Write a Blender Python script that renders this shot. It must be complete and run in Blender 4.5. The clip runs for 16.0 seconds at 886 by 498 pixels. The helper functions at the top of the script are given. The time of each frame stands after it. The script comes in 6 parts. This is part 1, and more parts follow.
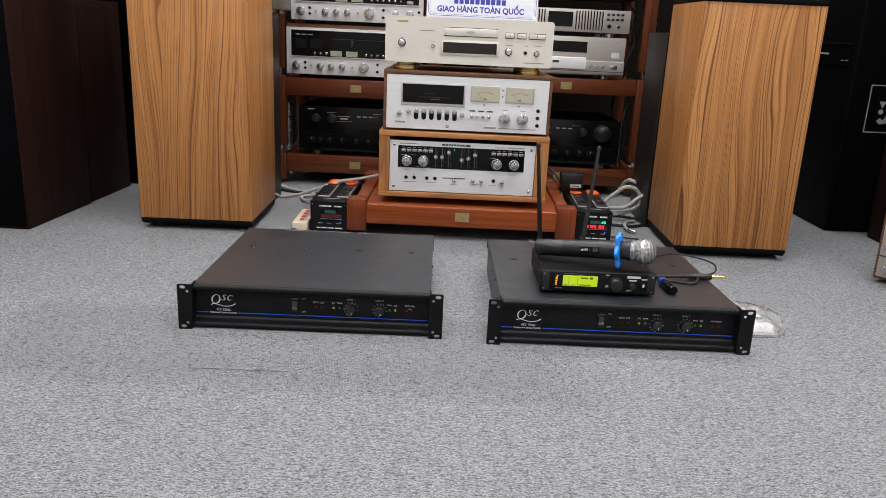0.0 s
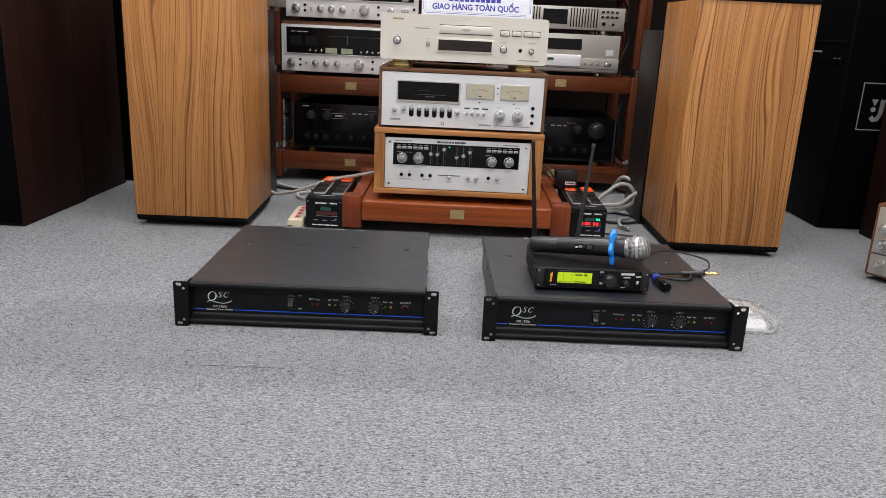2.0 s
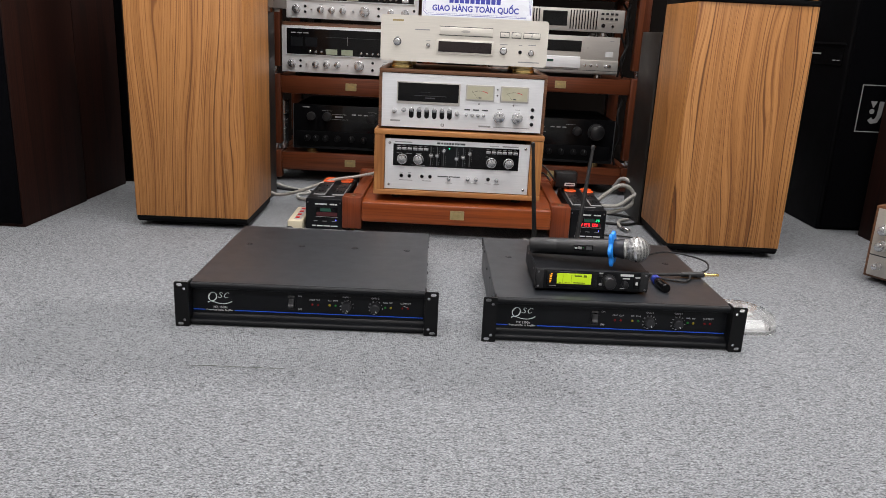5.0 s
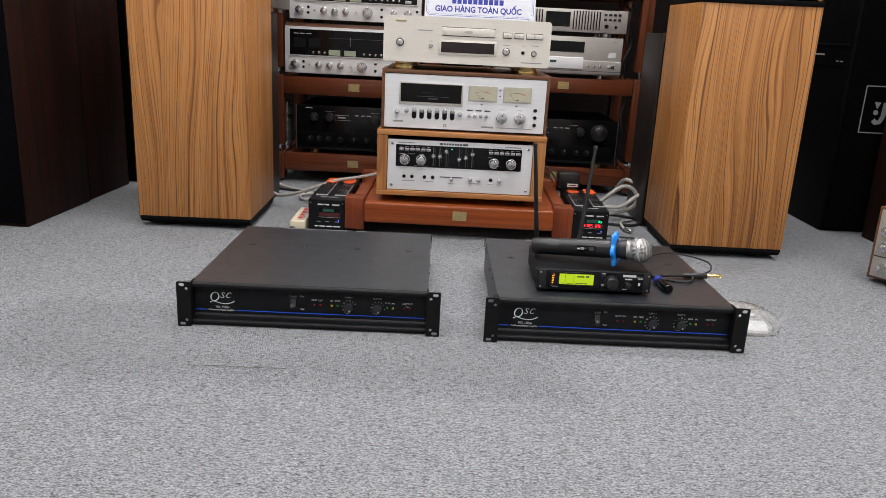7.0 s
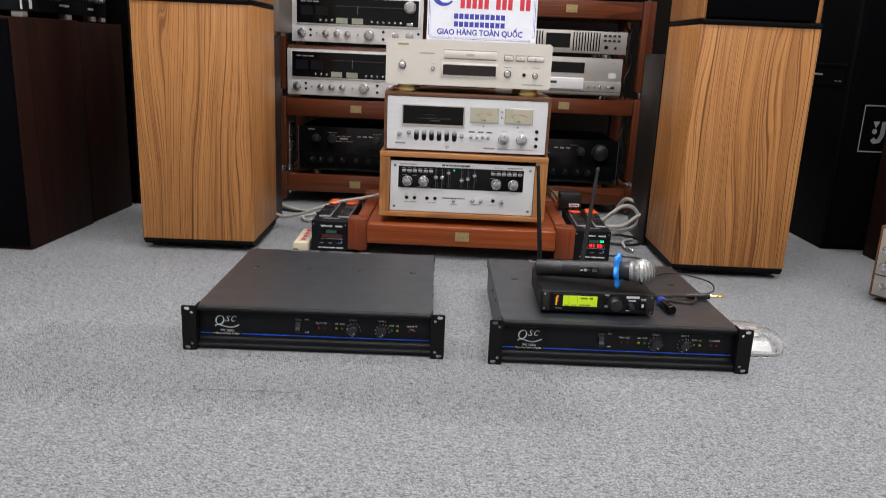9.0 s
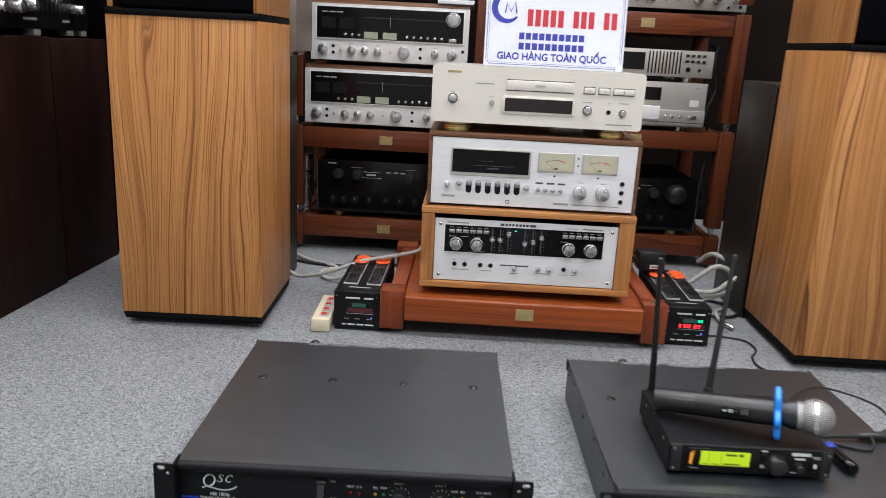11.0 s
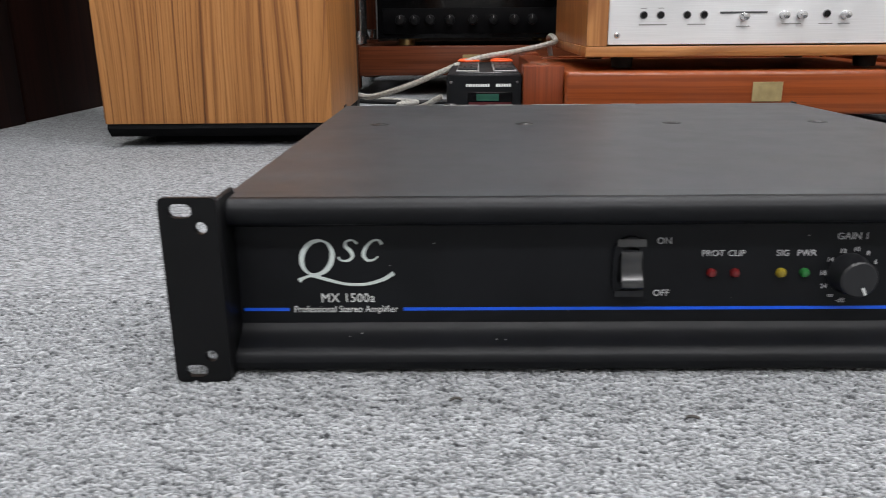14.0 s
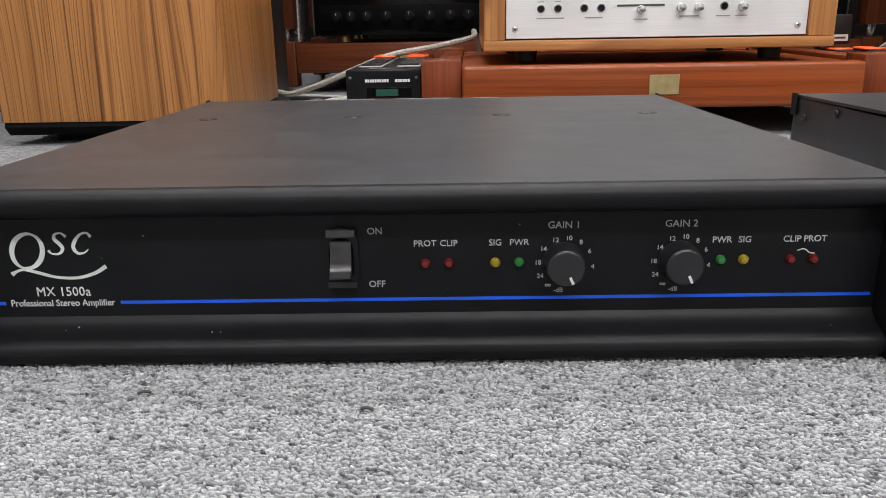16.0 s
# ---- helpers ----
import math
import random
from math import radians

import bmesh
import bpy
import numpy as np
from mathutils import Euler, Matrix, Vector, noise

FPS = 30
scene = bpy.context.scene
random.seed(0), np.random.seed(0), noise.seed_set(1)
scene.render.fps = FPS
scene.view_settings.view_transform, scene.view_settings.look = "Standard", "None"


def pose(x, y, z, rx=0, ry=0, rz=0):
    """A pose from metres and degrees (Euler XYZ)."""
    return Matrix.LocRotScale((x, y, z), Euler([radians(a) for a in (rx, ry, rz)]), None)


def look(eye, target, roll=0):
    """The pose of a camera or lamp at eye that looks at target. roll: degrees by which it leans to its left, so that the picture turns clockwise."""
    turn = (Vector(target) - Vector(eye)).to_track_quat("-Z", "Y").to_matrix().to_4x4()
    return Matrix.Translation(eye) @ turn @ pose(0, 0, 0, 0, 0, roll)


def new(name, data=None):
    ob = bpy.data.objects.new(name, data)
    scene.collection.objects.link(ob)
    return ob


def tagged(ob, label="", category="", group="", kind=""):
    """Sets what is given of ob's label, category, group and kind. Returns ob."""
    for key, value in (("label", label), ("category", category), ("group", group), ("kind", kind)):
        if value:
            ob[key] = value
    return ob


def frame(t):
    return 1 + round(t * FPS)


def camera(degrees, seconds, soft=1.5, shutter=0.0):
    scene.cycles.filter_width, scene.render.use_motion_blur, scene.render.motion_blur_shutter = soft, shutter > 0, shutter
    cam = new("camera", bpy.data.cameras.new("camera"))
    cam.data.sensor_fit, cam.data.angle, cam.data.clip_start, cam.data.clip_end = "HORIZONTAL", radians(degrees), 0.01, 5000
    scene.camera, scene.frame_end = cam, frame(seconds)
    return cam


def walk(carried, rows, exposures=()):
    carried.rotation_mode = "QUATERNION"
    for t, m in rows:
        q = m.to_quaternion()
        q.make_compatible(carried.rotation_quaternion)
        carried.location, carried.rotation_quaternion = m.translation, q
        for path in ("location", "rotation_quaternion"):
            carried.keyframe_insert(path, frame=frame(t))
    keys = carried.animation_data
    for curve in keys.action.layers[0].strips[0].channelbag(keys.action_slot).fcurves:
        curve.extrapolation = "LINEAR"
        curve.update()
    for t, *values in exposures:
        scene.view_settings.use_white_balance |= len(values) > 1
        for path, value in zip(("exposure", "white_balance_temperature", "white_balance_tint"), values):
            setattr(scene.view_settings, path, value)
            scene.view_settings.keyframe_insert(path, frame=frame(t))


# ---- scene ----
cam = camera(60.2, 16.0, soft=0.5, shutter=0.5)
PATH = [
    (0, (0.494, -1.299, 0.553), (0.471, 0.623, -0.001), 2.6),
    (0.5, (0.495, -1.295, 0.552), (0.469, 0.623, -0.013), 2.5),
    (1, (0.495, -1.297, 0.551), (0.477, 0.618, -0.026), 2.6),
    (1.5, (0.494, -1.3, 0.552), (0.484, 0.616, -0.021), 2.7),
    (2, (0.493, -1.306, 0.556), (0.484, 0.614, -0.006), 2.7),
    (2.5, (0.492, -1.307, 0.557), (0.48, 0.612, -0.006), 2.7),
    (3, (0.494, -1.305, 0.553), (0.479, 0.612, -0.017), 2.5),
    (3.5, (0.497, -1.302, 0.554), (0.483, 0.615, -0.018), 2.4),
    (4, (0.493, -1.308, 0.558), (0.482, 0.613, 0.001), 2.5),
    (6.5, (0.492, -1.311, 0.555), (0.481, 0.608, -0.008), 3.0),
    (7, (0.494, -1.31, 0.555), (0.478, 0.611, -0.001), 2.8),
    (7.5, (0.499, -1.307, 0.558), (0.487, 0.617, 0.011), 2.6),
    (8, (0.495, -1.308, 0.554), (0.483, 0.617, 0.013), 2.6),
    (8.5, (0.495, -1.312, 0.562), (0.475, 0.614, 0.022), 2.6),
    (9, (0.486, -1.314, 0.567), (0.468, 0.619, 0.053), 2.5),
    (9.2, (0.476, -1.333, 0.585), (0.458, 0.605, 0.092), 2.3),
    (10.3, (0.425, -1.085, 0.628), (0.39, 0.84, 0.135), 2.5),
    (11.3, (0.35, -0.756, 0.603), (0.301, 1.171, 0.067), 3.0),
    (11.5, (0.328, -0.69, 0.551), (0.264, 1.231, -0.001), 2.2),
    (12, (0.189, -0.477, 0.321), (0.12, 1.434, -0.265), 1.4),
    (12.5, (0.127, -0.359, 0.194), (0.051, 1.554, -0.385), 0.7),
    (13, (0.113, -0.325, 0.165), (0.0350, 1.588, -0.413), 0.2),
    (13.5, (0.111, -0.321, 0.162), (0.0325, 1.592, -0.4135), -0.1),
    (14, (0.134, -0.315, 0.161), (0.0640, 1.598, -0.4165), -0.5),
    (14.5, (0.176, -0.311, 0.16), (0.117, 1.6, -0.4265), -0.9),
    (15, (0.221, -0.308, 0.156), (0.169, 1.603, -0.4335), -1.0),
    (15.5, (0.255, -0.307, 0.157), (0.195, 1.605, -0.424), -1.1),
    (16, (0.269, -0.308, 0.155), (0.194, 1.604, -0.426), -1.0),
]
walk(cam, [(t, look(eye, target, roll)) for t, eye, target, roll in PATH],
     exposures=[(0, 0.07, 6500, 10), (9.2, 0.05, 6500, 10), (11.3, 0.22, 6250, 8), (12.5, 0.28, 6220, 8), (13.5, 0.34, 6300, 8), (15, 0.44, 6520, 9), (16, 0.44, 6600, 10)])

# ---- light ----
world = bpy.data.worlds.new("world")
scene.world = world
world.use_nodes = True
world.node_tree.nodes["Background"].inputs[0].default_value = (0.02, 0.02, 0.022, 1)
world.node_tree.nodes["Background"].inputs[1].default_value = 0.5
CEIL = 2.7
# the ceiling is out of view: this tube grid and its strengths are assumed
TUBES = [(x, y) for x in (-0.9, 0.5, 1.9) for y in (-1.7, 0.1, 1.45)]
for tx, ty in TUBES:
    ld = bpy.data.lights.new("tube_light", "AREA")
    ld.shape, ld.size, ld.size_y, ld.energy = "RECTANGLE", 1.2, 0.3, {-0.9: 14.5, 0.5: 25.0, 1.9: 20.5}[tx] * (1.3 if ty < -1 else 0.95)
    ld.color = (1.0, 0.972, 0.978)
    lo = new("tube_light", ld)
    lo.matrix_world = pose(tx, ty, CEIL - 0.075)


# ---- materials ----
def nodes_of(name):
    m = bpy.data.materials.new(name)
    m.use_nodes = True
    nt = m.node_tree
    return m, nt, nt.nodes["Principled BSDF"]


def link(nt, a, b):
    nt.links.new(a, b)


def coords(nt, scale=(1, 1, 1), space="Object", turn=(0, 0, 0)):
    tc = nt.nodes.new("ShaderNodeTexCoord")
    mp = nt.nodes.new("ShaderNodeMapping")
    mp.inputs["Scale"].default_value = scale
    mp.inputs["Rotation"].default_value = turn
    link(nt, tc.outputs[space], mp.inputs["Vector"])
    return mp.outputs["Vector"]


def noise_tex(nt, vec, scale, detail=4, rough=0.55, dist=0.0):
    n = nt.nodes.new("ShaderNodeTexNoise")
    n.inputs["Scale"].default_value, n.inputs["Detail"].default_value = scale, detail
    n.inputs["Roughness"].default_value, n.inputs["Distortion"].default_value = rough, dist
    link(nt, vec, n.inputs["Vector"])
    return n.outputs["Fac"]


def ramp(nt, fac, stops):
    r = nt.nodes.new("ShaderNodeValToRGB")
    e = r.color_ramp.elements
    while len(e) < len(stops):
        e.new(0.5)
    for k, (p, c) in zip(e, stops):
        k.position, k.color = p, (*c, 1) if len(c) == 3 else c
    link(nt, fac, r.inputs["Fac"])
    return r.outputs["Color"]


def mixc(nt, fac, a, b, mode="MIX"):
    m = nt.nodes.new("ShaderNodeMix")
    m.data_type, m.blend_type = "RGBA", mode
    for s, v in ((m.inputs["Factor"], fac), (m.inputs["A"], a), (m.inputs["B"], b)):
        if isinstance(v, (int, float)):
            s.default_value = v
        elif isinstance(v, tuple):
            s.default_value = (*v, 1)
        else:
            link(nt, v, s)
    return m.outputs["Result"]


def bump(nt, bsdf, height, strength, dist):
    b = nt.nodes.new("ShaderNodeBump")
    b.inputs["Strength"].default_value, b.inputs["Distance"].default_value = strength, dist
    link(nt, height, b.inputs["Height"])
    link(nt, b.outputs["Normal"], bsdf.inputs["Normal"])


def plain(name, col, rough=0.5, metal=0.0, vary=0.12, scale=30, grain=0, grain_h=0.0002, spec=0.5, coat=0.0):
    """A surface with slight blotches and a fine grain."""
    m, nt, b = nodes_of(name)
    v = coords(nt)
    n = noise_tex(nt, v, scale)
    lo, hi = [tuple(c * k for c in col) for k in (1 - vary, 1 + vary)]
    link(nt, ramp(nt, n, [(0.3, lo), (0.7, hi)]), b.inputs["Base Color"])
    rr = nt.nodes.new("ShaderNodeMapRange")
    rr.inputs["To Min"].default_value, rr.inputs["To Max"].default_value = max(rough - 0.08, 0.02), min(rough + 0.08, 1)
    link(nt, noise_tex(nt, v, scale * 2.3), rr.inputs["Value"])
    link(nt, rr.outputs["Result"], b.inputs["Roughness"])
    b.inputs["Metallic"].default_value = metal
    b.inputs["Specular IOR Level"].default_value = spec
    b.inputs["Coat Weight"].default_value = coat
    if grain:
        bump(nt, b, noise_tex(nt, v, grain, 2), 0.35, grain_h)
    return m


def glow(name, col, strength):
    m, nt, b = nodes_of(name)
    b.inputs["Base Color"].default_value = (*col, 1)
    b.inputs["Emission Color"].default_value = (*col, 1)
    b.inputs["Emission Strength"].default_value = strength
    return m


def brushed(name, col, rough=0.38, metal=0.7, along=(4, 400, 400)):
    m, nt, b = nodes_of(name)
    n = noise_tex(nt, coords(nt, along), 3, 3)
    n2 = noise_tex(nt, coords(nt), 9, 2)
    c = ramp(nt, n, [(0.3, tuple(k * 0.9 for k in col)), (0.7, tuple(min(k * 1.06, 1) for k in col))])
    c = mixc(nt, 0.25, c, ramp(nt, n2, [(0.35, tuple(k * 0.86 for k in col)), (0.7, col)]))
    link(nt, c, b.inputs["Base Color"])
    b.inputs["Roughness"].default_value, b.inputs["Metallic"].default_value = rough, metal
    bump(nt, b, n, 0.08, 0.0002)
    return m


def straight_wood(name, base, dark, light, rings, stretch, rough, loops=0.0, lines=0.7, turn=(0, 0, 0), fine=300, coat=0.0, bump_d=0.0003, wide=9, slow_z=None, detail=3, spec=0.5):
    """Veneer with the grain along local z; turn swings it to another axis. loops: how strongly the rings close into cathedrals."""
    m, nt, b = nodes_of(name)
    tc = nt.nodes.new("ShaderNodeTexCoord")
    rot = nt.nodes.new("ShaderNodeMapping")
    rot.inputs["Rotation"].default_value = turn
    info = nt.nodes.new("ShaderNodeObjectInfo")
    far = nt.nodes.new("ShaderNodeVectorMath")
    far.operation = "MULTIPLY_ADD"
    far.inputs[1].default_value = (7.0, 3.0, 5.0)
    link(nt, info.outputs["Random"], far.inputs[0])
    link(nt, tc.outputs["Object"], far.inputs[2])
    link(nt, far.outputs[0], rot.inputs["Vector"])

    def mapped(scale):
        mp = nt.nodes.new("ShaderNodeMapping")
        mp.inputs["Scale"].default_value = scale
        link(nt, rot.outputs["Vector"], mp.inputs["Vector"])
        return mp.outputs["Vector"]
    slow = nt.nodes.new("ShaderNodeTexNoise")
    slow.inputs["Scale"].default_value, slow.inputs["Detail"].default_value = 1.0, detail
    link(nt, mapped((wide, wide, slow_z or 0.9 + loops)), slow.inputs["Vector"])
    add = nt.nodes.new("ShaderNodeMath")
    add.operation = "MULTIPLY"
    add.inputs[1].default_value = rings
    link(nt, slow.outputs["Fac"], add.inputs[0])
    sn = nt.nodes.new("ShaderNodeMath")
    sn.operation = "FRACT"
    link(nt, add.outputs[0], sn.inputs[0])
    ringc = ramp(nt, sn.outputs[0], [(0.0, light), (0.55, base), (0.86, tuple(0.6 * x + 0.4 * y for x, y in zip(base, dark))), (0.95, dark), (1.0, light)])
    pores = noise_tex(nt, mapped((fine, fine, stretch)), 1.0, 3, 0.6)
    streak = noise_tex(nt, mapped((70, 70, 1.2)), 1.0, 4, 0.6)
    c1 = mixc(nt, ramp(nt, streak, [(0.36, (1, 1, 1)), (0.62, (0, 0, 0))]), ringc, tuple(0.45 * x + 0.55 * y for x, y in zip(base, dark)))
    mx = mixc(nt, lines, ringc, c1)
    c2 = mixc(nt, ramp(nt, pores, [(0.40, (0.55, 0.55, 0.55)), (0.55, (0, 0, 0))]), mx, dark)
    link(nt, c2, b.inputs["Base Color"])
    b.inputs["Roughness"].default_value = rough
    b.inputs["Specular IOR Level"].default_value = spec
    b.inputs["Coat Weight"].default_value = coat
    b.inputs["Coat Roughness"].default_value = 0.2
    bump(nt, b, pores, 0.25, bump_d)
    return m


def sliced_veneer(name):
    """Flat-sliced open-pored veneer: fine dark lines along z that bend round slow heartwood figures."""
    m, nt, b = nodes_of(name)
    tc = nt.nodes.new("ShaderNodeTexCoord")
    info = nt.nodes.new("ShaderNodeObjectInfo")
    far = nt.nodes.new("ShaderNodeVectorMath")
    far.operation = "MULTIPLY_ADD"
    far.inputs[1].default_value = (7.0, 3.0, 5.0)
    link(nt, info.outputs["Random"], far.inputs[0])
    link(nt, tc.outputs["Object"], far.inputs[2])

    def mapped(scale, src=None):
        mp = nt.nodes.new("ShaderNodeMapping")
        mp.inputs["Scale"].default_value = scale
        link(nt, src or far.outputs[0], mp.inputs["Vector"])
        return mp.outputs["Vector"]

    def op(kind, a, c):
        k = nt.nodes.new("ShaderNodeMath")
        k.operation = kind
        for sock, v in zip(k.inputs, (a, c)):
            if isinstance(v, (int, float)):
                sock.default_value = v
            else:
                link(nt, v, sock)
        return k.outputs[0]
    sep = nt.nodes.new("ShaderNodeSeparateXYZ")
    link(nt, far.outputs[0], sep.inputs[0])
    figure = noise_tex(nt, mapped((8.5, 8.5, 1.15)), 1.0, 1.5, 0.4)
    wave = noise_tex(nt, mapped((30, 30, 5.0)), 1.0, 2, 0.5)
    across = op("ADD", op("ADD", sep.outputs["X"], sep.outputs["Y"]), op("ADD", op("MULTIPLY", figure, 0.135), op("MULTIPLY", wave, 0.0045)))
    comb = nt.nodes.new("ShaderNodeCombineXYZ")
    link(nt, across, comb.inputs[0])
    link(nt, sep.outputs["Z"], comb.inputs[2])
    broad = noise_tex(nt, mapped((45, 1, 0.3), comb.outputs[0]), 1.0, 2, 0.5)
    lines = noise_tex(nt, mapped((215, 1, 0.5), comb.outputs[0]), 1.0, 2.5, 0.55)
    hair = noise_tex(nt, mapped((430, 1, 2.2), comb.outputs[0]), 1.0, 2, 0.5)
    pores = noise_tex(nt, mapped((700, 700, 14)), 1.0, 2, 0.6)
    cloud = noise_tex(nt, mapped((5, 5, 1.5)), 1.0, 3)
    c = ramp(nt, broad, [(0.32, (0.33, 0.140, 0.040)), (0.5, (0.425, 0.190, 0.058)), (0.68, (0.49, 0.232, 0.076))])
    c = mixc(nt, 0.5, c, ramp(nt, cloud, [(0.35, (0.86, 0.83, 0.80)), (0.65, (1.04, 1.03, 1.02))]), "MULTIPLY")
    c = mixc(nt, 0.86, c, ramp(nt, lines, [(0.29, (0.19, 0.13, 0.095)), (0.36, (0.42, 0.33, 0.27)), (0.42, (0.92, 0.91, 0.89)), (0.6, (1.07, 1.07, 1.07))]), "MULTIPLY")
    c = mixc(nt, 0.85, c, ramp(nt, hair, [(0.37, (0.48, 0.39, 0.33)), (0.48, (1, 1, 1))]), "MULTIPLY")
    c = mixc(nt, 0.5, c, ramp(nt, pores, [(0.33, (0.55, 0.46, 0.40)), (0.45, (1, 1, 1))]), "MULTIPLY")
    link(nt, c, b.inputs["Base Color"])
    b.inputs["Roughness"].default_value = 0.42
    b.inputs["Specular IOR Level"].default_value = 0.4
    bump(nt, b, hair, 0.25, 0.0003)
    return m


ALONG_X = (0, radians(90), 0)
ALONG_Y = (radians(90), 0, 0)
OAK = sliced_veneer("oak_veneer")
DARK_WALNUT = straight_wood("dark_walnut", (0.0185, 0.0050, 0.0029), (0.0065, 0.0023, 0.0016), (0.024, 0.0068, 0.0038), 5, 3, 0.62, lines=0.5, wide=8, slow_z=0.6, detail=1.5, spec=0.15)
ROSE_X = straight_wood("red_hardwood_along_x", (0.27, 0.060, 0.014), (0.12, 0.026, 0.007), (0.34, 0.084, 0.020), 4, 4, 0.30, lines=0.6, turn=ALONG_X, fine=220, coat=0.12, wide=12, slow_z=0.8, detail=1.5, spec=0.28)
ROSE_Y = straight_wood("red_hardwood_along_y", (0.22, 0.048, 0.014), (0.11, 0.026, 0.009), (0.27, 0.068, 0.021), 4, 4, 0.28, lines=0.5, turn=ALONG_Y, fine=220, coat=0.12, wide=12, slow_z=0.8, detail=1.5, spec=0.28)
ROSE_Z = straight_wood("red_hardwood_upright", (0.19, 0.040, 0.013), (0.09, 0.021, 0.008), (0.23, 0.056, 0.018), 4, 4, 0.28, lines=0.5, turn=(0, 0, 0), fine=220, coat=0.12, wide=12, slow_z=0.8, detail=1.5, spec=0.28)
# rack wood: dark red-brown of its own, shade behind the stand mixed into it
RACK_X = straight_wood("shaded_dark_red_hardwood_along_x", (0.135, 0.036, 0.014), (0.065, 0.017, 0.007), (0.17, 0.048, 0.019), 4, 4, 0.3, lines=0.5, turn=ALONG_X, fine=220, coat=0.12, wide=12, slow_z=0.8, detail=1.5, spec=0.28)
RACK_Z = straight_wood("shaded_dark_red_hardwood_upright", (0.11, 0.029, 0.011), (0.055, 0.014, 0.006), (0.14, 0.039, 0.015), 4, 4, 0.3, lines=0.5, fine=220, coat=0.12, wide=12, slow_z=0.8, detail=1.5, spec=0.28)
WALNUT_X = straight_wood("walnut_veneer", (0.145, 0.062, 0.028), (0.06, 0.024, 0.010), (0.19, 0.085, 0.04), 4, 4, 0.4, lines=0.6, turn=ALONG_X, fine=260, wide=14, slow_z=0.8, detail=1.5)
TEAK_X = straight_wood("teak_along_x", (0.42, 0.185, 0.056), (0.24, 0.09, 0.025), (0.48, 0.22, 0.072), 4, 4, 0.36, lines=0.5, turn=ALONG_X, fine=260, coat=0.1, wide=14, slow_z=0.8, detail=1.5)
TEAK_Z = straight_wood("teak_upright", (0.40, 0.175, 0.052), (0.23, 0.085, 0.023), (0.47, 0.215, 0.07), 4, 4, 0.36, lines=0.5, fine=260, coat=0.1, wide=14, slow_z=0.8, detail=1.5)

BLACK_COAT = plain("black_powder_coat", (0.0080, 0.0106, 0.0144), 0.42, 0, 0.25, 14, 1600, 0.00012, 0.95)
BLACK_PANEL = plain("black_panel_paint", (0.0054, 0.0059, 0.0072), 0.42, 0, 0.25, 25, 1400, 0.0001, 0.18)
BLACK_STEEL = plain("black_painted_steel", (0.0042, 0.0044, 0.0050), 0.45, 0, 0.2, 25, 1400, 0.0001, 0.2)
BLACK_PLASTIC = plain("black_plastic", (0.008, 0.008, 0.009), 0.36, 0, 0.2, 60, 900, 0.0001)
BLACK_GLOSS = plain("black_gloss", (0.004, 0.004, 0.0045), 0.16, 0, 0.1, 30, 0, 0.0002, 0.25)
BLACK_CLOTH = plain("black_grille_cloth", (0.0018, 0.0018, 0.0025), 0.95, 0, 0.3, 90, 700, 0.0006, 0.04)
BLACK_SIDE = plain("black_laminate", (0.0020, 0.0020, 0.0025), 0.55, 0, 0.25, 8, 300, 0.0002, 0.08)
GREY_SIDE = plain("dark_brown_grey_laminate", (0.014, 0.0105, 0.0085), 0.45, 0, 0.25, 6, 200, 0.0002, 0.3)
WHITE_INK = plain("white_print", (0.62, 0.63, 0.62), 0.5, 0, 0.05, 50)
PALE_INK = plain("pale_green_grey_print", (0.56, 0.62, 0.60), 0.45, 0, 0.05, 50)
PANEL_INK = plain("panel_print", (0.42, 0.42, 0.43), 0.5, 0, 0.05, 50)
GREY_INK = plain("grey_print", (0.28, 0.28, 0.28), 0.5, 0, 0.05, 50)
DARK_INK = plain("dark_print", (0.05, 0.05, 0.055), 0.5, 0, 0.05, 50)
BLUE_INK = plain("blue_stripe_paint", (0.006, 0.085, 0.66), 0.35, 0, 0.1, 50)
SIGN_BLUE = plain("sign_blue_print", (0.03, 0.04, 0.32), 0.4, 0, 0.05, 30)
SIGN_RED = plain("sign_red_print", (0.5, 0.02, 0.035), 0.4, 0, 0.05, 30)
SIGN_WHITE = plain("sign_white_plastic", (0.68, 0.70, 0.76), 0.28, 0, 0.03, 8)
SILVER = brushed("silver_front", (0.78, 0.785, 0.80), 0.4, 0.35)
SILVER_WARM = brushed("champagne_front", (0.75, 0.71, 0.64), 0.42, 0.35)
SILVER_DIM = brushed("satin_silver_front", (0.50, 0.475, 0.44), 0.42, 0.55)
RECEIVER_SILVER = brushed("receiver_front", (0.70, 0.69, 0.68), 0.42, 0.4)
DARK_COLLAR = plain("dark_collar_metal", (0.055, 0.055, 0.06), 0.35, 0.8, 0.1, 100)
CHROME = plain("turned_aluminium", (0.62, 0.62, 0.63), 0.25, 0.95, 0.06, 40)
BRASS = plain("brass", (0.48, 0.36, 0.16), 0.32, 0.9, 0.12, 60)
DULL_BRASS = plain("brass_plate", (0.42, 0.33, 0.16), 0.45, 0.6, 0.15, 80)
GOLD = plain("gold_plating", (0.80, 0.58, 0.22), 0.2, 1.0, 0.06, 60)
SCREW = plain("screw_steel", (0.22, 0.22, 0.23), 0.3, 0.9, 0.1, 100)
TOP_SCREW = plain("dark_screw", (0.07, 0.07, 0.073), 0.3, 0.85, 0.1, 100)
RUBBER = plain("black_rubber", (0.006, 0.006, 0.0063), 0.6, 0, 0.2, 60)
BLUE_RUBBER = plain("blue_silicone", (0.010, 0.235, 0.80), 0.42, 0, 0.08, 60)
